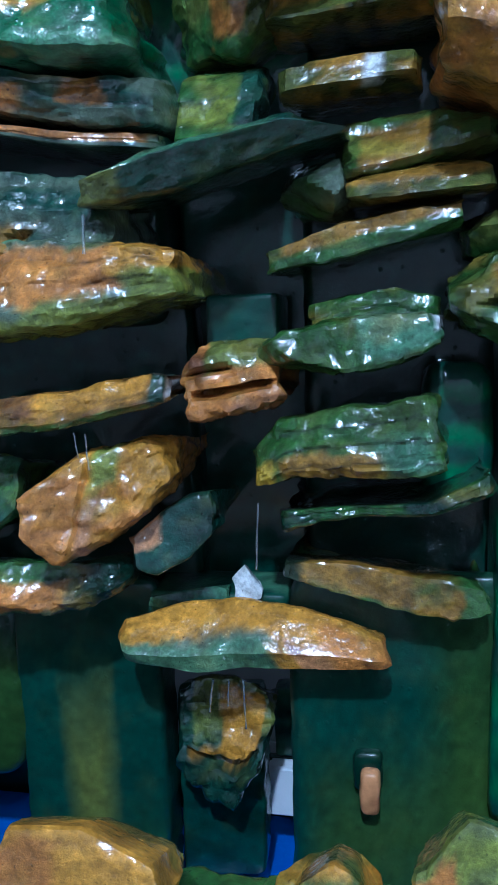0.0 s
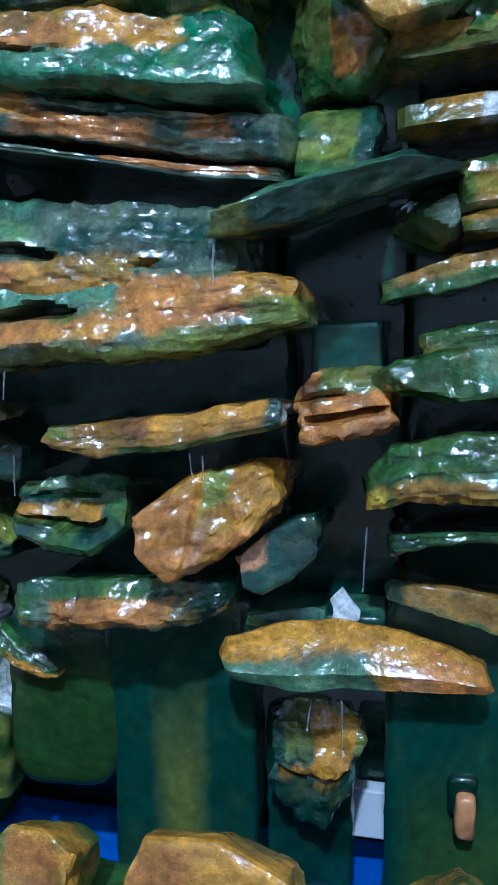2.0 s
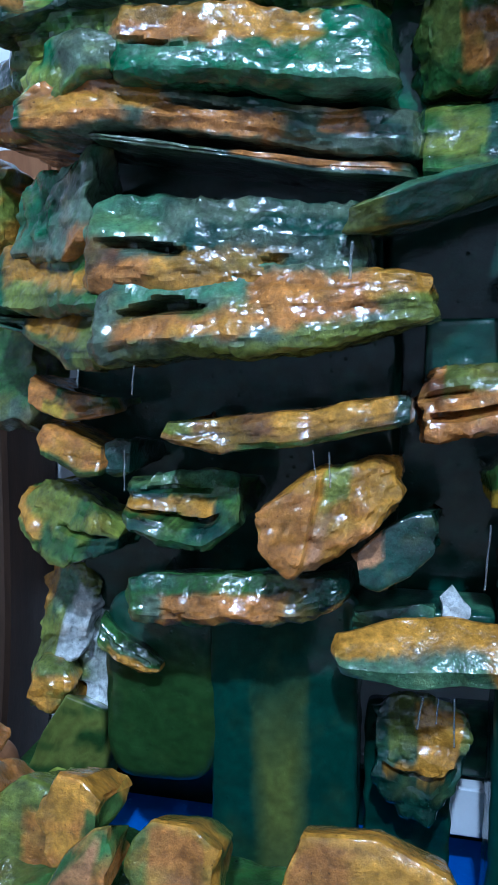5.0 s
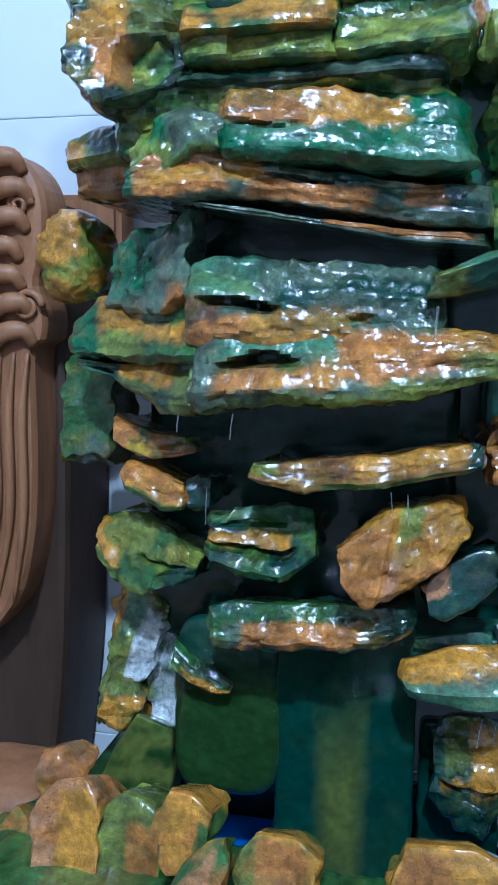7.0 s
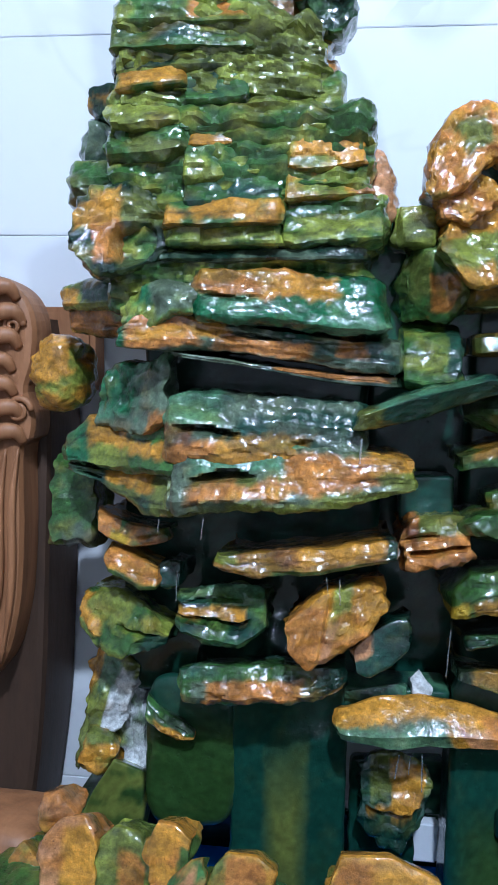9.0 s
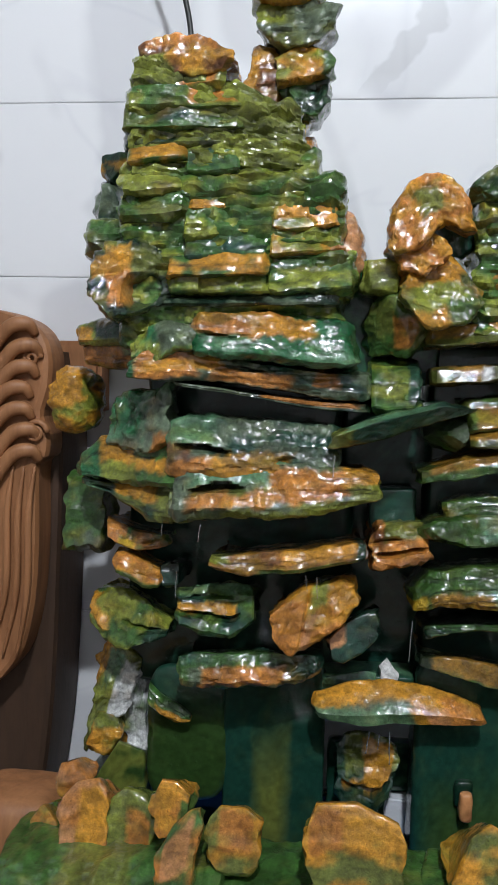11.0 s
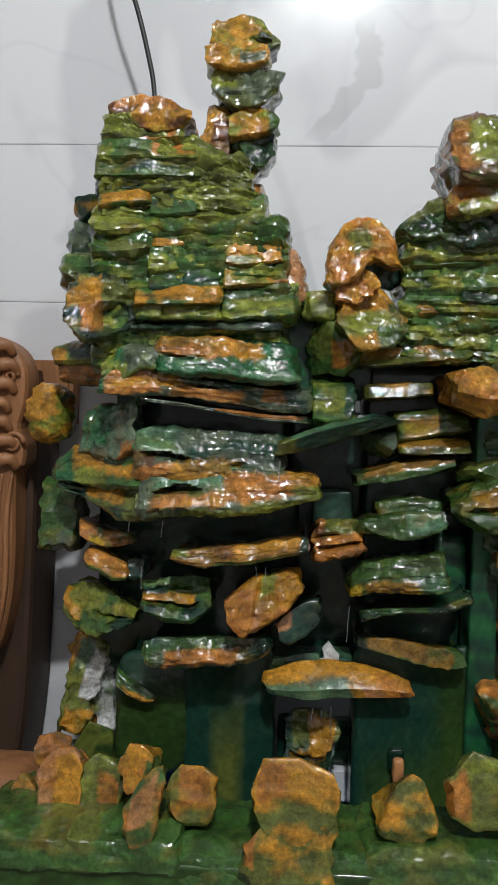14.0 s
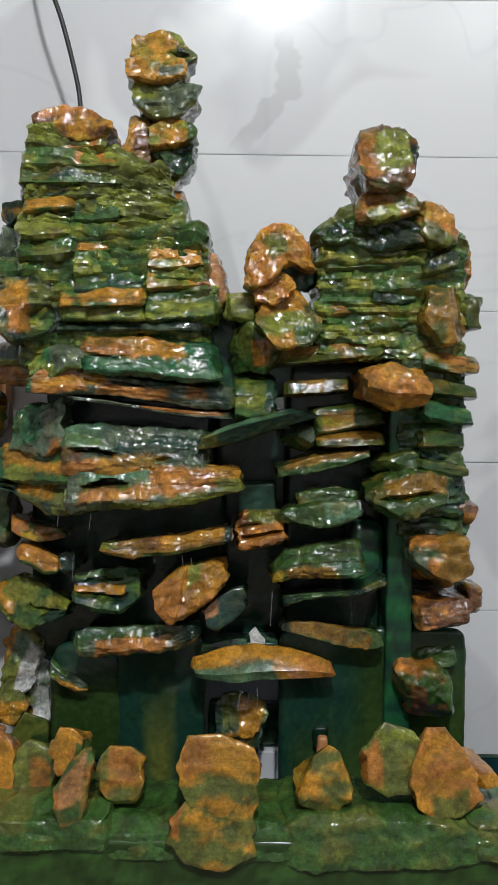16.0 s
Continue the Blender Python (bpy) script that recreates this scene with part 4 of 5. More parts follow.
crag(middle, 'wet_stone', [(-0.145, 0.229), (-0.128, 0.234), (-0.105, 0.234), (-0.081, 0.231)], [(-0.144, 0.176), (-0.124, 0.154), (-0.107, 0.155), (-0.089, 0.183)], (0.478, 0.478), 0.070, 'facet', 'teal', 'dark', 0.45, [('olive', 0.2, 1, 0.5, 1), ('ochre', 0.5, 0.95, 0.35, 0.95), ('ochre', 0.15, 0.6, 0.3, 0.42)], [(0.1, 0.95, 0.34, 0.04, 0.01)])
crag(middle, 'hooked_stone', [(-0.113, 0.740), (-0.109, 0.779), (-0.093, 0.803), (-0.071, 0.811), (-0.050, 0.800), (-0.030, 0.760)], [(-0.104, 0.733), (-0.086, 0.740), (-0.070, 0.760), (-0.061, 0.765), (-0.048, 0.760), (-0.035, 0.755)], (0.438, 0.440), 0.060, 'facet', 'ochre', 'rust', 0.5, [('olive', 0.35, 0.6, 0.3, 0.8), ('rust', 0, 0.3, 0, 0.6)])
crag(middle, 'neck_stone', [(-0.109, 0.748), (-0.083, 0.761), (-0.057, 0.747)], [(-0.101, 0.719), (-0.076, 0.716), (-0.055, 0.728)], (0.445, 0.445), 0.060, 'facet', 'rust', 'ochre', 0.4)
crag(middle, 'boulder', [(-0.102, 0.710), (-0.081, 0.735), (-0.050, 0.734), (-0.022, 0.702)], [(-0.097, 0.688), (-0.069, 0.665), (-0.037, 0.673), (-0.023, 0.687)], (0.440, 0.448), 0.090, 'facet', 'olive', 'ochre', 0.5, [('ochre', 0.1, 0.7, 0.6, 1), ('lime', 0.2, 0.8, 0.3, 0.6), ('green', 0.5, 1, 0, 0.35)])
crag(right_tower, 'round_stone', [(0.011, 0.886), (0.017, 0.909), (0.049, 0.918), (0.069, 0.913), (0.078, 0.897)], [(0.015, 0.862), (0.025, 0.845), (0.056, 0.844), (0.072, 0.854), (0.078, 0.875)], (0.412, 0.418), 0.100, 'facet', 'dark_olive', 'brown', 0.5, [('rust', 0, 0.4, 0.2, 0.9), ('lime', 0.35, 0.75, 0.3, 0.9), ('dark', 0.78, 1, 0, 0.7)])
crag(right_tower, 'cap_slab', [(0.012, 0.828), (0.030, 0.848), (0.069, 0.847), (0.083, 0.837)], [(0.018, 0.811), (0.039, 0.809), (0.069, 0.818), (0.083, 0.822)], (0.430, 0.430), 0.090, 'facet', 'rust', 'olive', 0.4, [('lime', 0.15, 0.6, 0, 0.4)])
crag(right_tower, 'wing_slab', [(-0.034, 0.802), (-0.005, 0.826), (0.021, 0.840), (0.053, 0.834), (0.090, 0.827)], [(-0.031, 0.787), (0.008, 0.790), (0.035, 0.781), (0.061, 0.784), (0.090, 0.788)], (0.460, 0.440), 0.090, 'facet', 'dark_green', 'dark', 0.5, [('olive', 0.1, 0.6, 0.7, 1)])
crag(right_tower, 'block', [(0.080, 0.834), (0.103, 0.841), (0.122, 0.833), (0.133, 0.818)], [(0.083, 0.801), (0.104, 0.787), (0.120, 0.786), (0.131, 0.794)], (0.435, 0.440), 0.090, 'facet', 'rust', 'dark_olive', 0.5, [('ochre', 0.2, 0.7, 0.5, 1), ('olive', 0, 0.5, 0, 0.4)])
crag(right_tower, 'orange_block', [(0.022, 0.641), (0.052, 0.649), (0.093, 0.640)], [(0.022, 0.609), (0.054, 0.595), (0.094, 0.603)], (0.388, 0.392), 0.100, 'block', 'ochre', 'rust', 0.4)
crag(right_tower, 'green_block', [(0.035, 0.511), (0.073, 0.523), (0.105, 0.525), (0.126, 0.517)], [(0.032, 0.481), (0.074, 0.470), (0.100, 0.481), (0.122, 0.491)], (0.415, 0.420), 0.110, 'facet', 'moss', 'dark_green', 0.5, [('dark_ochre', 0.15, 0.9, 0.45, 0.9)], [(0.1, 0.7, 0.45, 0.05, 0.01)])
crag(left_tower, 'cap_stone', [(-0.352, 0.920), (-0.327, 0.932), (-0.293, 0.932), (-0.263, 0.912)], [(-0.349, 0.901), (-0.318, 0.896), (-0.287, 0.896), (-0.264, 0.905)], (0.420, 0.420), 0.070, 'facet', 'brown', 'ochre', 0.45, [('ochre', 0.45, 0.75, 0.3, 0.8), ('rust', 0.1, 0.8, 0.65, 1), ('olive', 0, 0.3, 0, 0.5)])
crag(pillar, 'segment', [(-0.247, 1.015), (-0.241, 1.025), (-0.209, 1.028), (-0.191, 1.026), (-0.183, 1.011)], [(-0.249, 1.000), (-0.228, 0.994), (-0.202, 1.000), (-0.180, 0.999)], (0.450, 0.450), 0.060, 'facet', 'lime', 'ochre', 0.5, [('dark', 0.75, 1, 0, 0.5)])
crag(pillar, 'nub', [(-0.195, 1.004), (-0.183, 1.012), (-0.173, 1.006)], [(-0.193, 0.994), (-0.182, 0.990), (-0.173, 0.996)], (0.455, 0.455), 0.040, 'facet', 'dark', 'olive', 0.4)
crag(pillar, 'segment', [(-0.251, 0.993), (-0.227, 1.002), (-0.201, 1.001), (-0.183, 0.993)], [(-0.249, 0.971), (-0.224, 0.968), (-0.201, 0.969), (-0.182, 0.976)], (0.440, 0.442), 0.070, 'facet', 'ochre', 'lime', 0.45, [('grey', 0.5, 0.9, 0.1, 0.5)])
crag(pillar, 'segment', [(-0.248, 0.962), (-0.226, 0.974), (-0.195, 0.969), (-0.170, 0.963)], [(-0.240, 0.940), (-0.217, 0.928), (-0.195, 0.928), (-0.172, 0.943)], (0.448, 0.438), 0.070, 'facet', 'olive', 'grey', 0.5, [('grey', 0.5, 1, 0.3, 1), ('lime', 0, 0.4, 0.5, 1)])
crag(pillar, 'segment', [(-0.225, 0.918), (-0.207, 0.928), (-0.188, 0.928), (-0.171, 0.917)], [(-0.225, 0.891), (-0.207, 0.896), (-0.188, 0.899), (-0.173, 0.903)], (0.442, 0.442), 0.070, 'facet', 'ochre', 'lime', 0.4, [('green', 0.8, 1, 0, 1)])
crag(pillar, 'segment', [(-0.224, 0.893), (-0.208, 0.903), (-0.189, 0.905), (-0.173, 0.905)], [(-0.214, 0.876), (-0.201, 0.866), (-0.185, 0.866), (-0.175, 0.879)], (0.447, 0.450), 0.070, 'facet', 'dark', 'green', 0.6)
crag(pillar, 'upright_stone', [(-0.251, 0.928), (-0.240, 0.932), (-0.222, 0.928)], [(-0.255, 0.877), (-0.240, 0.873), (-0.220, 0.879)], (0.442, 0.447), 0.050, 'facet', 'dark_ochre', 'brown', 0.5, [('ochre', 0, 0.4, 0, 0.8)])
crag(left_tower, 'side_column', [(-0.419, 0.296), (-0.401, 0.309), (-0.386, 0.304), (-0.367, 0.293)], [(-0.429, 0.181), (-0.415, 0.208), (-0.402, 0.228), (-0.379, 0.238)], (0.505, 0.510), 0.050, 'facet', 'lime', 'olive', 0.45, [('white', 0.62, 1, 0, 0.8), ('ochre', 0, 0.45, 0.7, 1), ('olive', 0, 0.5, 0, 0.35), ('jade', 0.3, 0.7, 0.55, 0.9)])
crag(left_tower, 'white_patch', [(-0.404, 0.282), (-0.384, 0.291), (-0.367, 0.288)], [(-0.378, 0.188), (-0.367, 0.179), (-0.356, 0.201)], (0.515, 0.515), 0.040, 'facet', 'white', 'grey', 0.35, [('olive', 0, 0.3, 0.3, 0.8)])
crag(left_tower, 'small_slab', [(-0.348, 0.287), (-0.335, 0.276), (-0.315, 0.265), (-0.299, 0.252)], [(-0.347, 0.266), (-0.331, 0.251), (-0.317, 0.245), (-0.300, 0.246)], (0.472, 0.476), 0.040, 'wedge', 'plain', 'green', 0.4, [('ochre', 0.25, 1, 0, 0.5)])
crag(left_tower, 'wedge_stone', [(-0.384, 0.590), (-0.361, 0.595), (-0.338, 0.596), (-0.319, 0.606)], [(-0.389, 0.544), (-0.362, 0.541), (-0.342, 0.540), (-0.322, 0.542)], (0.452, 0.410), 0.060, 'facet', 'jade', 'grey', 0.45, [('emerald', 0, 0.5, 0.3, 1), ('grey', 0.6, 1, 0, 0.8), ('rust', 0.75, 1, 0, 0.25)])
crag(left_tower, 'block', [(-0.351, 0.642), (-0.342, 0.655), (-0.329, 0.663), (-0.316, 0.664), (-0.291, 0.658)], [(-0.347, 0.620), (-0.335, 0.612), (-0.320, 0.630), (-0.309, 0.638), (-0.290, 0.638)], (0.405, 0.395), 0.100, 'facet', 'lime', 'emerald', 0.4, [('grey', 0.5, 1, 0.2, 1)])
crag(left_tower, 'slab', [(-0.429, 0.662), (-0.399, 0.670), (-0.361, 0.668), (-0.319, 0.672)], [(-0.426, 0.643), (-0.399, 0.640), (-0.360, 0.643), (-0.318, 0.644)], (0.475, 0.420), 0.120, 'wedge', 'green', 'lime', 0.45, [('teal', 0.3, 0.7, 0.3, 1), ('ochre', 0, 0.25, 0.2, 0.8)])
crag(left_tower, 'slab', [(-0.425, 0.644), (-0.394, 0.645), (-0.358, 0.646), (-0.319, 0.647)], [(-0.423, 0.624), (-0.387, 0.620), (-0.354, 0.619), (-0.319, 0.624)], (0.480, 0.425), 0.120, 'wedge', 'rust', 'brown', 0.5, [('olive', 0.5, 1, 0.5, 1)])
crag(left_tower, 'banded_slab', [(-0.291, 0.674), (-0.260, 0.672), (-0.223, 0.674), (-0.191, 0.669), (-0.150, 0.669)], [(-0.291, 0.633), (-0.259, 0.631), (-0.222, 0.630), (-0.186, 0.626), (-0.138, 0.623)], (0.388, 0.408), 0.120, 'wedge', 'emerald', 'jade', 0.4, [('rust', 0.03, 0.66, 0.5, 1), ('ochre', 0.4, 0.66, 0.55, 0.95), ('ochre', 0.66, 0.78, 0.55, 0.9), ('dark_ochre', 0.05, 0.4, 0.8, 1), ('jade', 0.05, 0.5, 0.28, 0.46)], [(0, 0.42, 0.5, 0.03, 0.006)])
# the dark patch paints in the shade of the hollow, lower right
crag(left_tower, 'boulder', [(-0.392, 0.715), (-0.379, 0.736), (-0.350, 0.741), (-0.320, 0.732)], [(-0.389, 0.678), (-0.370, 0.667), (-0.349, 0.672), (-0.320, 0.687)], (0.390, 0.405), 0.110, 'facet', 'olive', 'dark', 0.4, [('ochre', 0.1, 0.6, 0.55, 0.92), ('rust', 0.35, 0.6, 0.2, 0.6), ('dark', 0.65, 1, 0, 0.5)], [(0.5, 0.95, 0.3, 0.2, 0.02)])
crag(left_tower, 'slab', [(-0.396, 0.464), (-0.376, 0.456), (-0.354, 0.451), (-0.330, 0.449)], [(-0.391, 0.445), (-0.376, 0.437), (-0.358, 0.433), (-0.329, 0.437)], (0.468, 0.460), 0.080, 'wedge', 'green', 'rust', 0.4, [('rust', 0, 0.42, 0.2, 1), ('yellow', 0.3, 0.6, 0, 0.5)])
crag(left_tower, 'slab', [(-0.383, 0.432), (-0.364, 0.428), (-0.347, 0.421), (-0.331, 0.415)], [(-0.381, 0.409), (-0.364, 0.403), (-0.349, 0.395), (-0.331, 0.398)], (0.460, 0.452), 0.080, 'wedge', 'ochre', 'rust', 0.4, [('green', 0, 1, 0, 0.2)])
crag(left_tower, 'slab', [(-0.334, 0.417), (-0.324, 0.422), (-0.312, 0.420)], [(-0.334, 0.394), (-0.324, 0.394), (-0.312, 0.397)], (0.455, 0.460), 0.080, 'wedge', 'teal', 'dark', 0.4)
crag(left_tower, 'slab', [(-0.416, 0.380), (-0.379, 0.382), (-0.352, 0.374), (-0.325, 0.361)], [(-0.417, 0.351), (-0.396, 0.332), (-0.368, 0.328), (-0.328, 0.337)], (0.490, 0.452), 0.090, 'facet', 'green', 'lime', 0.5, [('ochre', 0, 0.35, 0.2, 0.9), ('lime', 0.1, 0.6, 0.5, 1), ('teal', 0.8, 1, 0, 0.6)], [(0.45, 0.95, 0.5, 0.03, 0.01)])
crag(left_tower, 'wedge_panel', [(-0.401, 0.182), (-0.381, 0.214), (-0.353, 0.203)], [(-0.422, 0.135), (-0.382, 0.134), (-0.353, 0.138)], (0.480, 0.488), 0.040, 'panel', 'olive', 'plain', 0.4)
crag(middle, 'white_patch', [(-0.104, 0.316), (-0.096, 0.325), (-0.085, 0.311)], [(-0.103, 0.304), (-0.095, 0.302), (-0.085, 0.304)], (0.484, 0.484), 0.020, 'rock', 'white', 'white', 0.4)
crag(middle, 'pale_strip', [(-0.161, 0.302), (-0.134, 0.308), (-0.105, 0.313)], [(-0.162, 0.294), (-0.135, 0.296), (-0.106, 0.300)], (0.482, 0.482), 0.020, 'rock', 'jade', 'teal', 0.4)
crag(basin, 'round_rock', [(-0.412, 0.236), (-0.405, 0.250), (-0.391, 0.254), (-0.379, 0.242)], [(-0.410, 0.224), (-0.401, 0.212), (-0.389, 0.212), (-0.379, 0.225)], (0.360, 0.360), 0.050, 'cobble', 'peach', 'rust', 0.5)
crag(basin, 'orange_rock', [(-0.391, 0.235), (-0.377, 0.250), (-0.358, 0.254), (-0.347, 0.243)], [(-0.388, 0.195), (-0.377, 0.177), (-0.357, 0.178), (-0.346, 0.191)], (0.312, 0.312), 0.070, 'rock', 'rust', 'peach', 0.4, [('ochre', 0.4, 1, 0.3, 0.9)])
crag(basin, 'rock', [(-0.351, 0.233), (-0.334, 0.246), (-0.316, 0.242), (-0.307, 0.230)], [(-0.349, 0.194), (-0.333, 0.177), (-0.315, 0.179), (-0.307, 0.196)], (0.318, 0.318), 0.080, 'rock', 'olive', 'lime', 0.4, [('rust', 0.4, 0.9, 0.3, 0.75)])
crag(basin, 'rock', [(-0.427, 0.205), (-0.415, 0.216), (-0.404, 0.206)], [(-0.427, 0.178), (-0.415, 0.173), (-0.401, 0.179)], (0.340, 0.340), 0.060, 'rock', 'rust', 'green', 0.5)
crag(basin, 'upright_rock', [(-0.302, 0.258), (-0.294, 0.273), (-0.281, 0.273), (-0.268, 0.265)], [(-0.299, 0.238), (-0.294, 0.228), (-0.280, 0.235), (-0.269, 0.248)], (0.292, 0.292), 0.050, 'rock', 'ochre', 'rust', 0.3, [('green', 0.75, 1, 0, 0.7)])
crag(basin, 'leaning_rock', [(-0.290, 0.231), (-0.280, 0.248), (-0.267, 0.260), (-0.256, 0.264)], [(-0.291, 0.204), (-0.284, 0.190), (-0.274, 0.193), (-0.263, 0.200)], (0.262, 0.266), 0.045, 'rock', 'green', 'rust', 0.45, [('peach', 0.15, 0.8, 0.3, 0.85)])
crag(basin, 'square_rock', [(-0.254, 0.244), (-0.244, 0.254), (-0.223, 0.254), (-0.209, 0.246)], [(-0.253, 0.213), (-0.243, 0.200), (-0.219, 0.201), (-0.210, 0.211)], (0.290, 0.290), 0.050, 'rock', 'ochre', 'olive', 0.5, [('rust', 0.3, 0.8, 0.4, 0.9)])
crag(basin, 'large_rock', [(-0.172, 0.253), (-0.163, 0.274), (-0.131, 0.276), (-0.100, 0.264), (-0.093, 0.250)], [(-0.169, 0.228), (-0.156, 0.207), (-0.129, 0.203), (-0.108, 0.207), (-0.097, 0.224)], (0.264, 0.266), 0.060, 'rock', 'olive', 'ochre', 0.45, [('ochre', 0, 1, 0.6, 1), ('rust', 0.1, 0.4, 0.5, 0.9)])
crag(basin, 'lower_rock', [(-0.177, 0.204), (-0.161, 0.220), (-0.125, 0.217), (-0.097, 0.227)], [(-0.179, 0.182), (-0.164, 0.161), (-0.128, 0.153), (-0.097, 0.171)], (0.254, 0.256), 0.060, 'rock', 'olive', 'ochre', 0.35, [('rust', 0, 0.2, 0.3, 1)])
crag(basin, 'pyramid_rock', [(-0.055, 0.216), (-0.039, 0.250), (-0.024, 0.260), (-0.013, 0.255), (0.000, 0.222)], [(-0.054, 0.206), (-0.037, 0.200), (-0.015, 0.199), (-0.001, 0.208)], (0.280, 0.280), 0.070, 'rock', 'olive', 'ochre', 0.6)
crag(basin, 'olive_rock', [(0.012, 0.256), (0.034, 0.280), (0.062, 0.272), (0.074, 0.252)], [(0.014, 0.224), (0.037, 0.212), (0.055, 0.214), (0.071, 0.228)], (0.290, 0.290), 0.055, 'rock', 'olive', 'lime', 0.4, [('rust', 0, 0.25, 0.1, 0.9)])
crag(basin, 'orange_rock', [(0.057, 0.242), (0.074, 0.278), (0.093, 0.279), (0.123, 0.243)], [(0.059, 0.208), (0.081, 0.196), (0.106, 0.200), (0.122, 0.217)], (0.275, 0.275), 0.055, 'rock', 'ochre', 'rust', 0.5, [('olive', 0.3, 0.8, 0, 0.3)])

# ---- carved chair beside the fountain ----
def tube(name, path, radii, material, parent=None, sides=10, flat=1.0, label=""):
    """A round or flattened bar along a path, with its ends closed."""
    path = [Vector(p) for p in path]
    verts, faces = [], []
    for i, p in enumerate(path):
        t = (path[min(i + 1, len(path) - 1)] - path[max(i - 1, 0)]).normalized()
        side = t.cross(Vector((0, 1, 0)))
        side = side.normalized() if side.length > 1e-4 else Vector((1, 0, 0))
        up = side.cross(t)
        r = radii[i] if hasattr(radii, "__len__") else radii
        for k in range(sides):
            w = 2 * math.pi * k / sides
            verts.append(p + side * math.cos(w) * r + up * math.sin(w) * r * flat)
    n = len(path)
    for i in range(n - 1):
        for k in range(sides):
            k2 = (k + 1) % sides
            faces.append((i * sides + k, i * sides + k2, (i + 1) * sides + k2, (i + 1) * sides + k))
    faces.append(tuple(reversed(range(sides))))
    faces.append(tuple((n - 1) * sides + k for k in range(sides)))
    return link(name, verts, faces, material, parent, True, label)


def plank(name, edge, left, y0, y1, material, parent, label=""):
    """An upright board whose shaped edge runs through the points (x, z), bevelled along the front."""
    line = [(p.x, p.z) for p in smooth_path([(x, 0, z) for x, z in edge], 48)]
    verts, faces = [], []
    rows = ((y1, 0.0), (y0 + 0.008, 0.0), (y0 + 0.002, 0.003), (y0, 0.009))
    for y, inset in rows:
        verts += [(x - inset, y, z) for x, z in line]
    n = len(line)
    for r in range(len(rows) - 1):
        for i in range(n - 1):
            faces.append((r * n + i, r * n + i + 1, (r + 1) * n + i + 1, (r + 1) * n + i))
    last = (len(rows) - 1) * n
    base = len(verts)
    verts += [(left, y0, z) for x, z in line] + [(left, y1, z) for x, z in line]
    for i in range(n - 1):
        faces.append((last + i, last + i + 1, base + i + 1, base + i))
        faces.append((base + i, base + i + 1, base + n + i + 1, base + n + i))
        faces.append((base + n + i, base + n + i + 1, i + 1, i))
    ob = link(name, verts, faces, material, parent, False, label)
    bm = bmesh.new()
    bm.from_mesh(ob.data)
    bmesh.ops.recalc_face_normals(bm, faces=bm.faces[:])
    bm.to_mesh(ob.data)
    bm.free()
    return ob


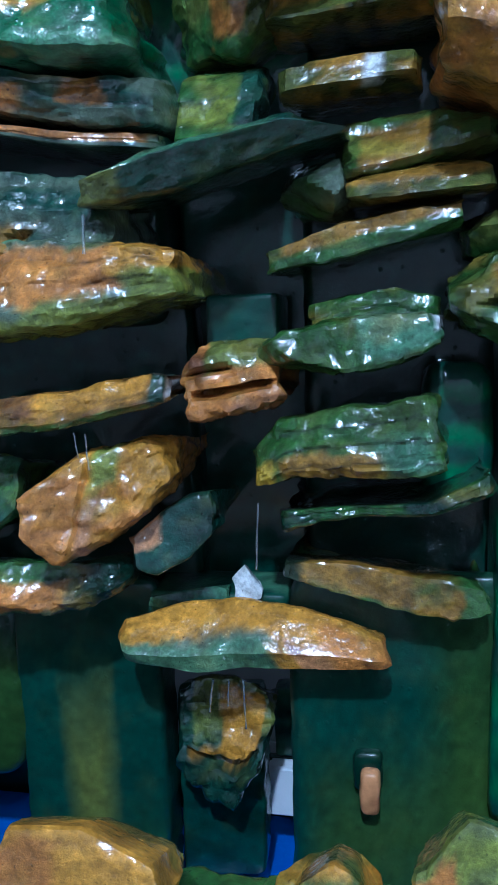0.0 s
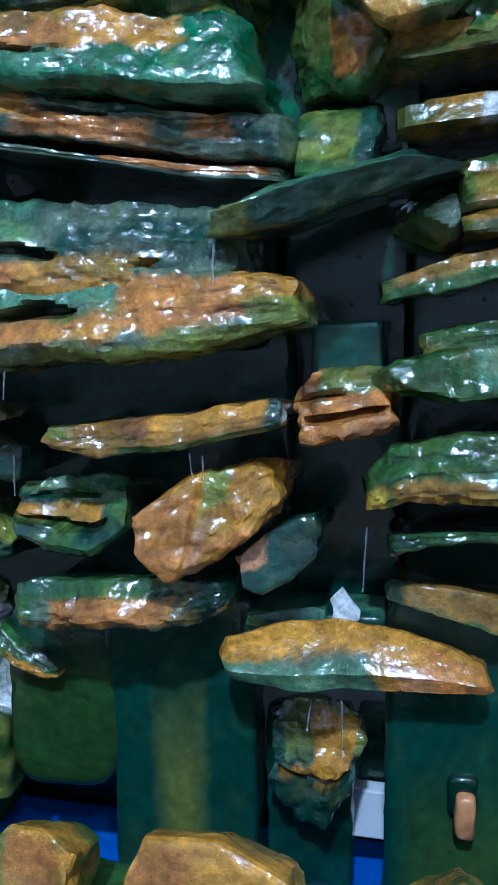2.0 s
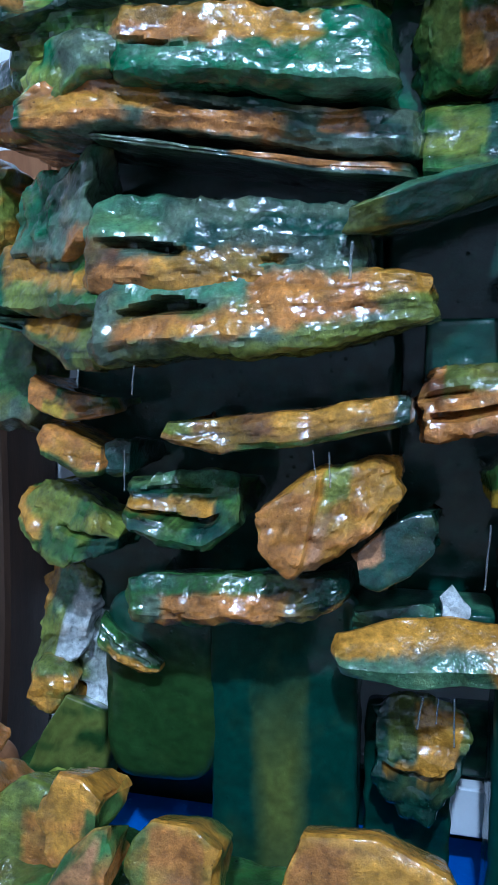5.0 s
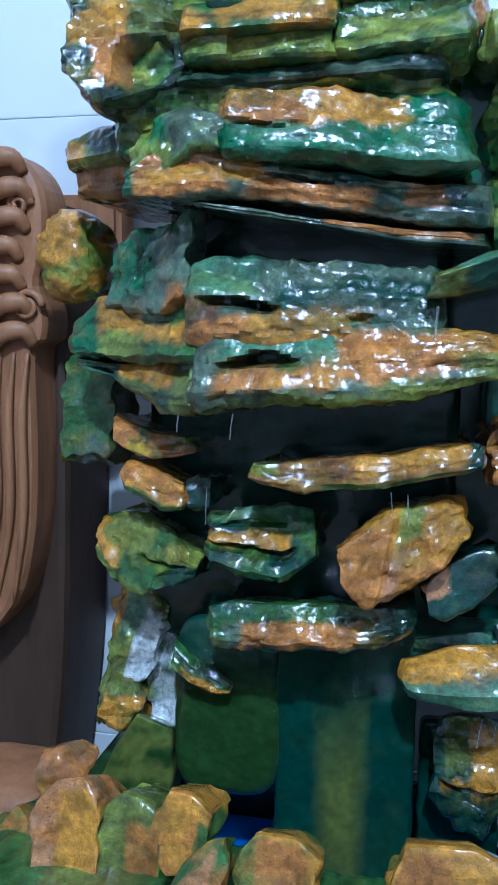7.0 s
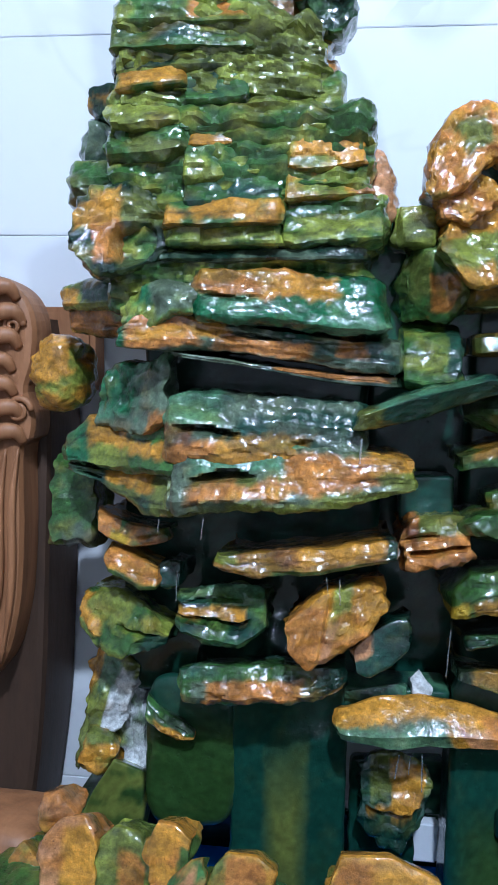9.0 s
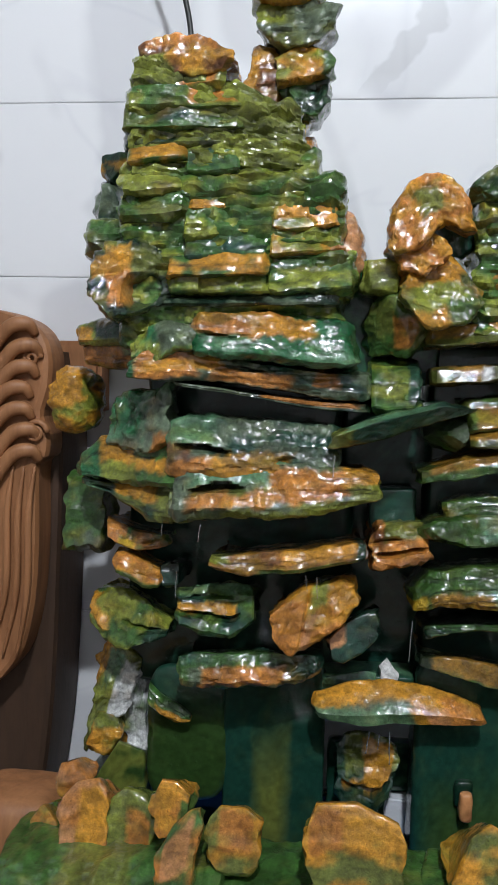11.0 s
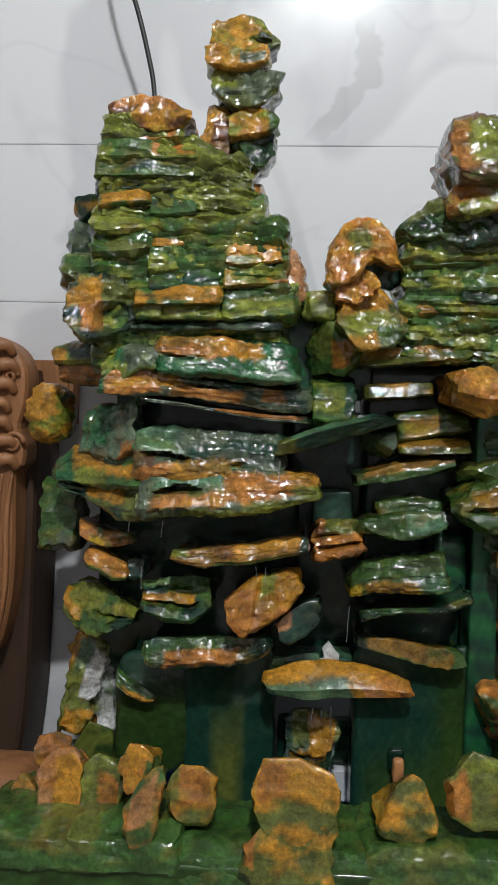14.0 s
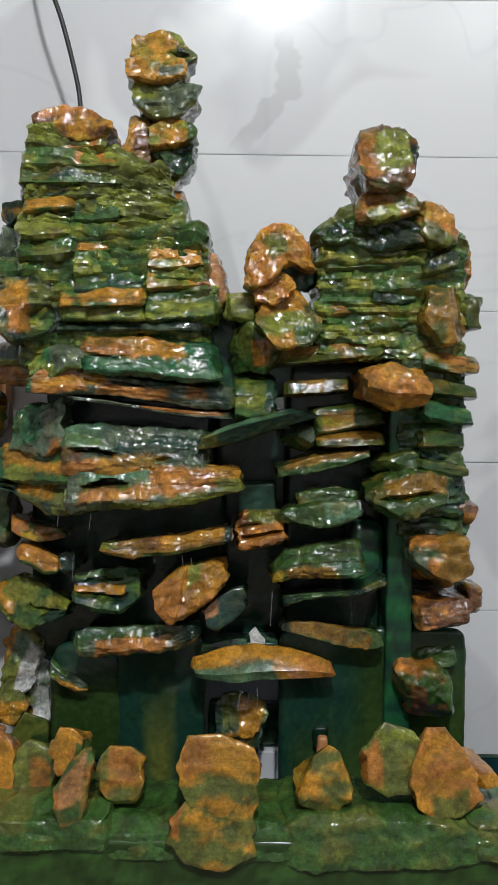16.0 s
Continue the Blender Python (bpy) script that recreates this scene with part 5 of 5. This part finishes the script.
def carved_chair():
    chair = tagged(new("carved_chair"), "carved brown teak armchair standing against the tiled wall", "chair")
    chair.location = (-0.6, 0.62, -0.05)
    inv = Matrix.Translation((0.6, -0.62, 0.05))
    parts = [
        plank("arm_front", ((-0.62, 0.664), (-0.56, 0.684), (-0.52, 0.677), (-0.495, 0.66), (-0.484, 0.632), (-0.486, 0.595), (-0.494, 0.565), (-0.486, 0.54), (-0.488, 0.517), (-0.499, 0.502), (-0.499, 0.42), (-0.506, 0.33), (-0.530, 0.262), (-0.60, 0.20)), -0.80, 0.552, 0.60, WOOD, chair, "carved scrolled arm front with leaf relief"),
        plank("side_panel", ((-0.497, 0.64), (-0.487, 0.56), (-0.489, 0.40), (-0.497, 0.20), (-0.515, 0.05), (-0.53, -0.05)), -0.80, 0.598, 0.70, SHADED_WOOD, chair, "dark shaded side of the chair"),
        box("back_rail", (-0.80, 0.655, 0.56), (-0.455, 0.70, 0.655), WOOD, chair, 0.006),
        box("back_leg", (-0.80, 0.60, -0.05), (-0.60, 0.70, 0.22), SHADED_WOOD, chair, 0.006),
    ]
    # leaf lobes that curl down and to the left over the arm front
    for i in range(7):
        z = 0.668 - 0.024 * i
        x = -0.497 + 0.006 * math.sin(i * 1.4)
        path = smooth_path([(x - 0.004, 0.553, z - 0.012), (x - 0.012, 0.546, z), (x - 0.034, 0.543, z - 0.006), (x - 0.056, 0.545, z - 0.040), (x - 0.066, 0.551, z - 0.085)], 22)
        parts.append(tube("leaf", path, [0.0025 + 0.0062 * math.sin(math.pi * min(1, 0.12 + 0.9 * k / 21)) for k in range(22)], WOOD, chair, 10, 0.8))
    for i in range(3):
        x = -0.507 - 0.013 * i
        path = smooth_path([(x + 0.006, 0.550, 0.505), (x, 0.547, 0.45), (x - 0.002, 0.547, 0.36), (x - 0.016 - 0.004 * i, 0.551, 0.275)], 20)
        parts.append(tube("rib", path, [0.0015 + 0.0030 * math.sin(math.pi * k / 19) for k in range(20)], WOOD, chair, 8, 0.9))
    for x, z, r in ((-0.500, 0.545, 0.0135), (-0.505, 0.630, 0.011)):
        path = [(x + r * (1 - k / 40) * math.cos(k * 0.33), 0.551 - 0.005 * k / 40, z + r * (1 - k / 40) * math.sin(k * 0.33)) for k in range(34)]
        parts.append(tube("scroll", path, [0.0036 - 0.00006 * k for k in range(34)], WOOD, chair, 8))
    knob = stone(chair, "knob", (-0.535, 0.40, 0.12), (-0.425, 0.40, 0.12), 0.12, 0.12, 0.11, "shell", "brown", "brown", 0.5)
    knob.data.materials.clear()
    knob.data.materials.append(WOOD)
    parts.append(knob)
    for p in parts:
        p.matrix_parent_inverse = inv


carved_chair()

# ---- pump cable and trickling water ----
cable = tube("pump_cable", smooth_path([(-0.325, 0.585, 0.86), (-0.330, 0.59, 0.93), (-0.336, 0.60, 1.002), (-0.344, 0.60, 1.045), (-0.362, 0.60, 1.112), (-0.40, 0.61, 1.22), (-0.43, 0.63, 1.40)], 40), 0.0032, CABLE)
tagged(cable, "thin black cable rising behind the stepped rock tower", "cable")


def trickle(a, b, radius):
    """A thin strand of water that falls from one ledge to the next, with beads along it."""
    dice = random.Random(int(abs(a[0]) * 1e4 + abs(a[2]) * 1e3))
    path, radii = [], []
    for i in range(24):
        f = i / 23
        path.append((a[0] + (b[0] - a[0]) * f + 0.00012 * math.sin(f * 9), a[1] + (b[1] - a[1]) * f, a[2] + (b[2] - a[2]) * f))
        radii.append(radius * (0.55 + 0.45 * abs(math.sin(f * 7 + dice.random())) ))
    ob = tube("water_trickle", path, radii, WATER, None, 8)
    tagged(ob, "thin clear strand of water falling between wet ledges", "water", "falling water strands")
    ob.visible_shadow = False


for high_end, low_end, thick in (
    ((-0.158, 0.400, 0.544), (-0.159, 0.400, 0.524), 0.0011),
    ((-0.171, 0.415, 0.426), (-0.170, 0.415, 0.405), 0.0006),
    ((-0.077, 0.440, 0.381), (-0.079, 0.440, 0.340), 0.0008),
    ((-0.113, 0.460, 0.257), (-0.116, 0.460, 0.234), 0.0009),
    ((-0.093, 0.460, 0.258), (-0.092, 0.460, 0.224), 0.0008),
    ((-0.103, 0.462, 0.256), (-0.104, 0.462, 0.238), 0.0006),
    ((-0.317, 0.395, 0.474), (-0.318, 0.395, 0.463), 0.0006),
    ((-0.280, 0.390, 0.477), (-0.282, 0.390, 0.460), 0.0006),
    ((-0.314, 0.455, 0.415), (-0.315, 0.455, 0.387), 0.0006),
    ((-0.182, 0.425, 0.425), (-0.180, 0.425, 0.409), 0.0005),
):
    trickle(high_end, low_end, thick)
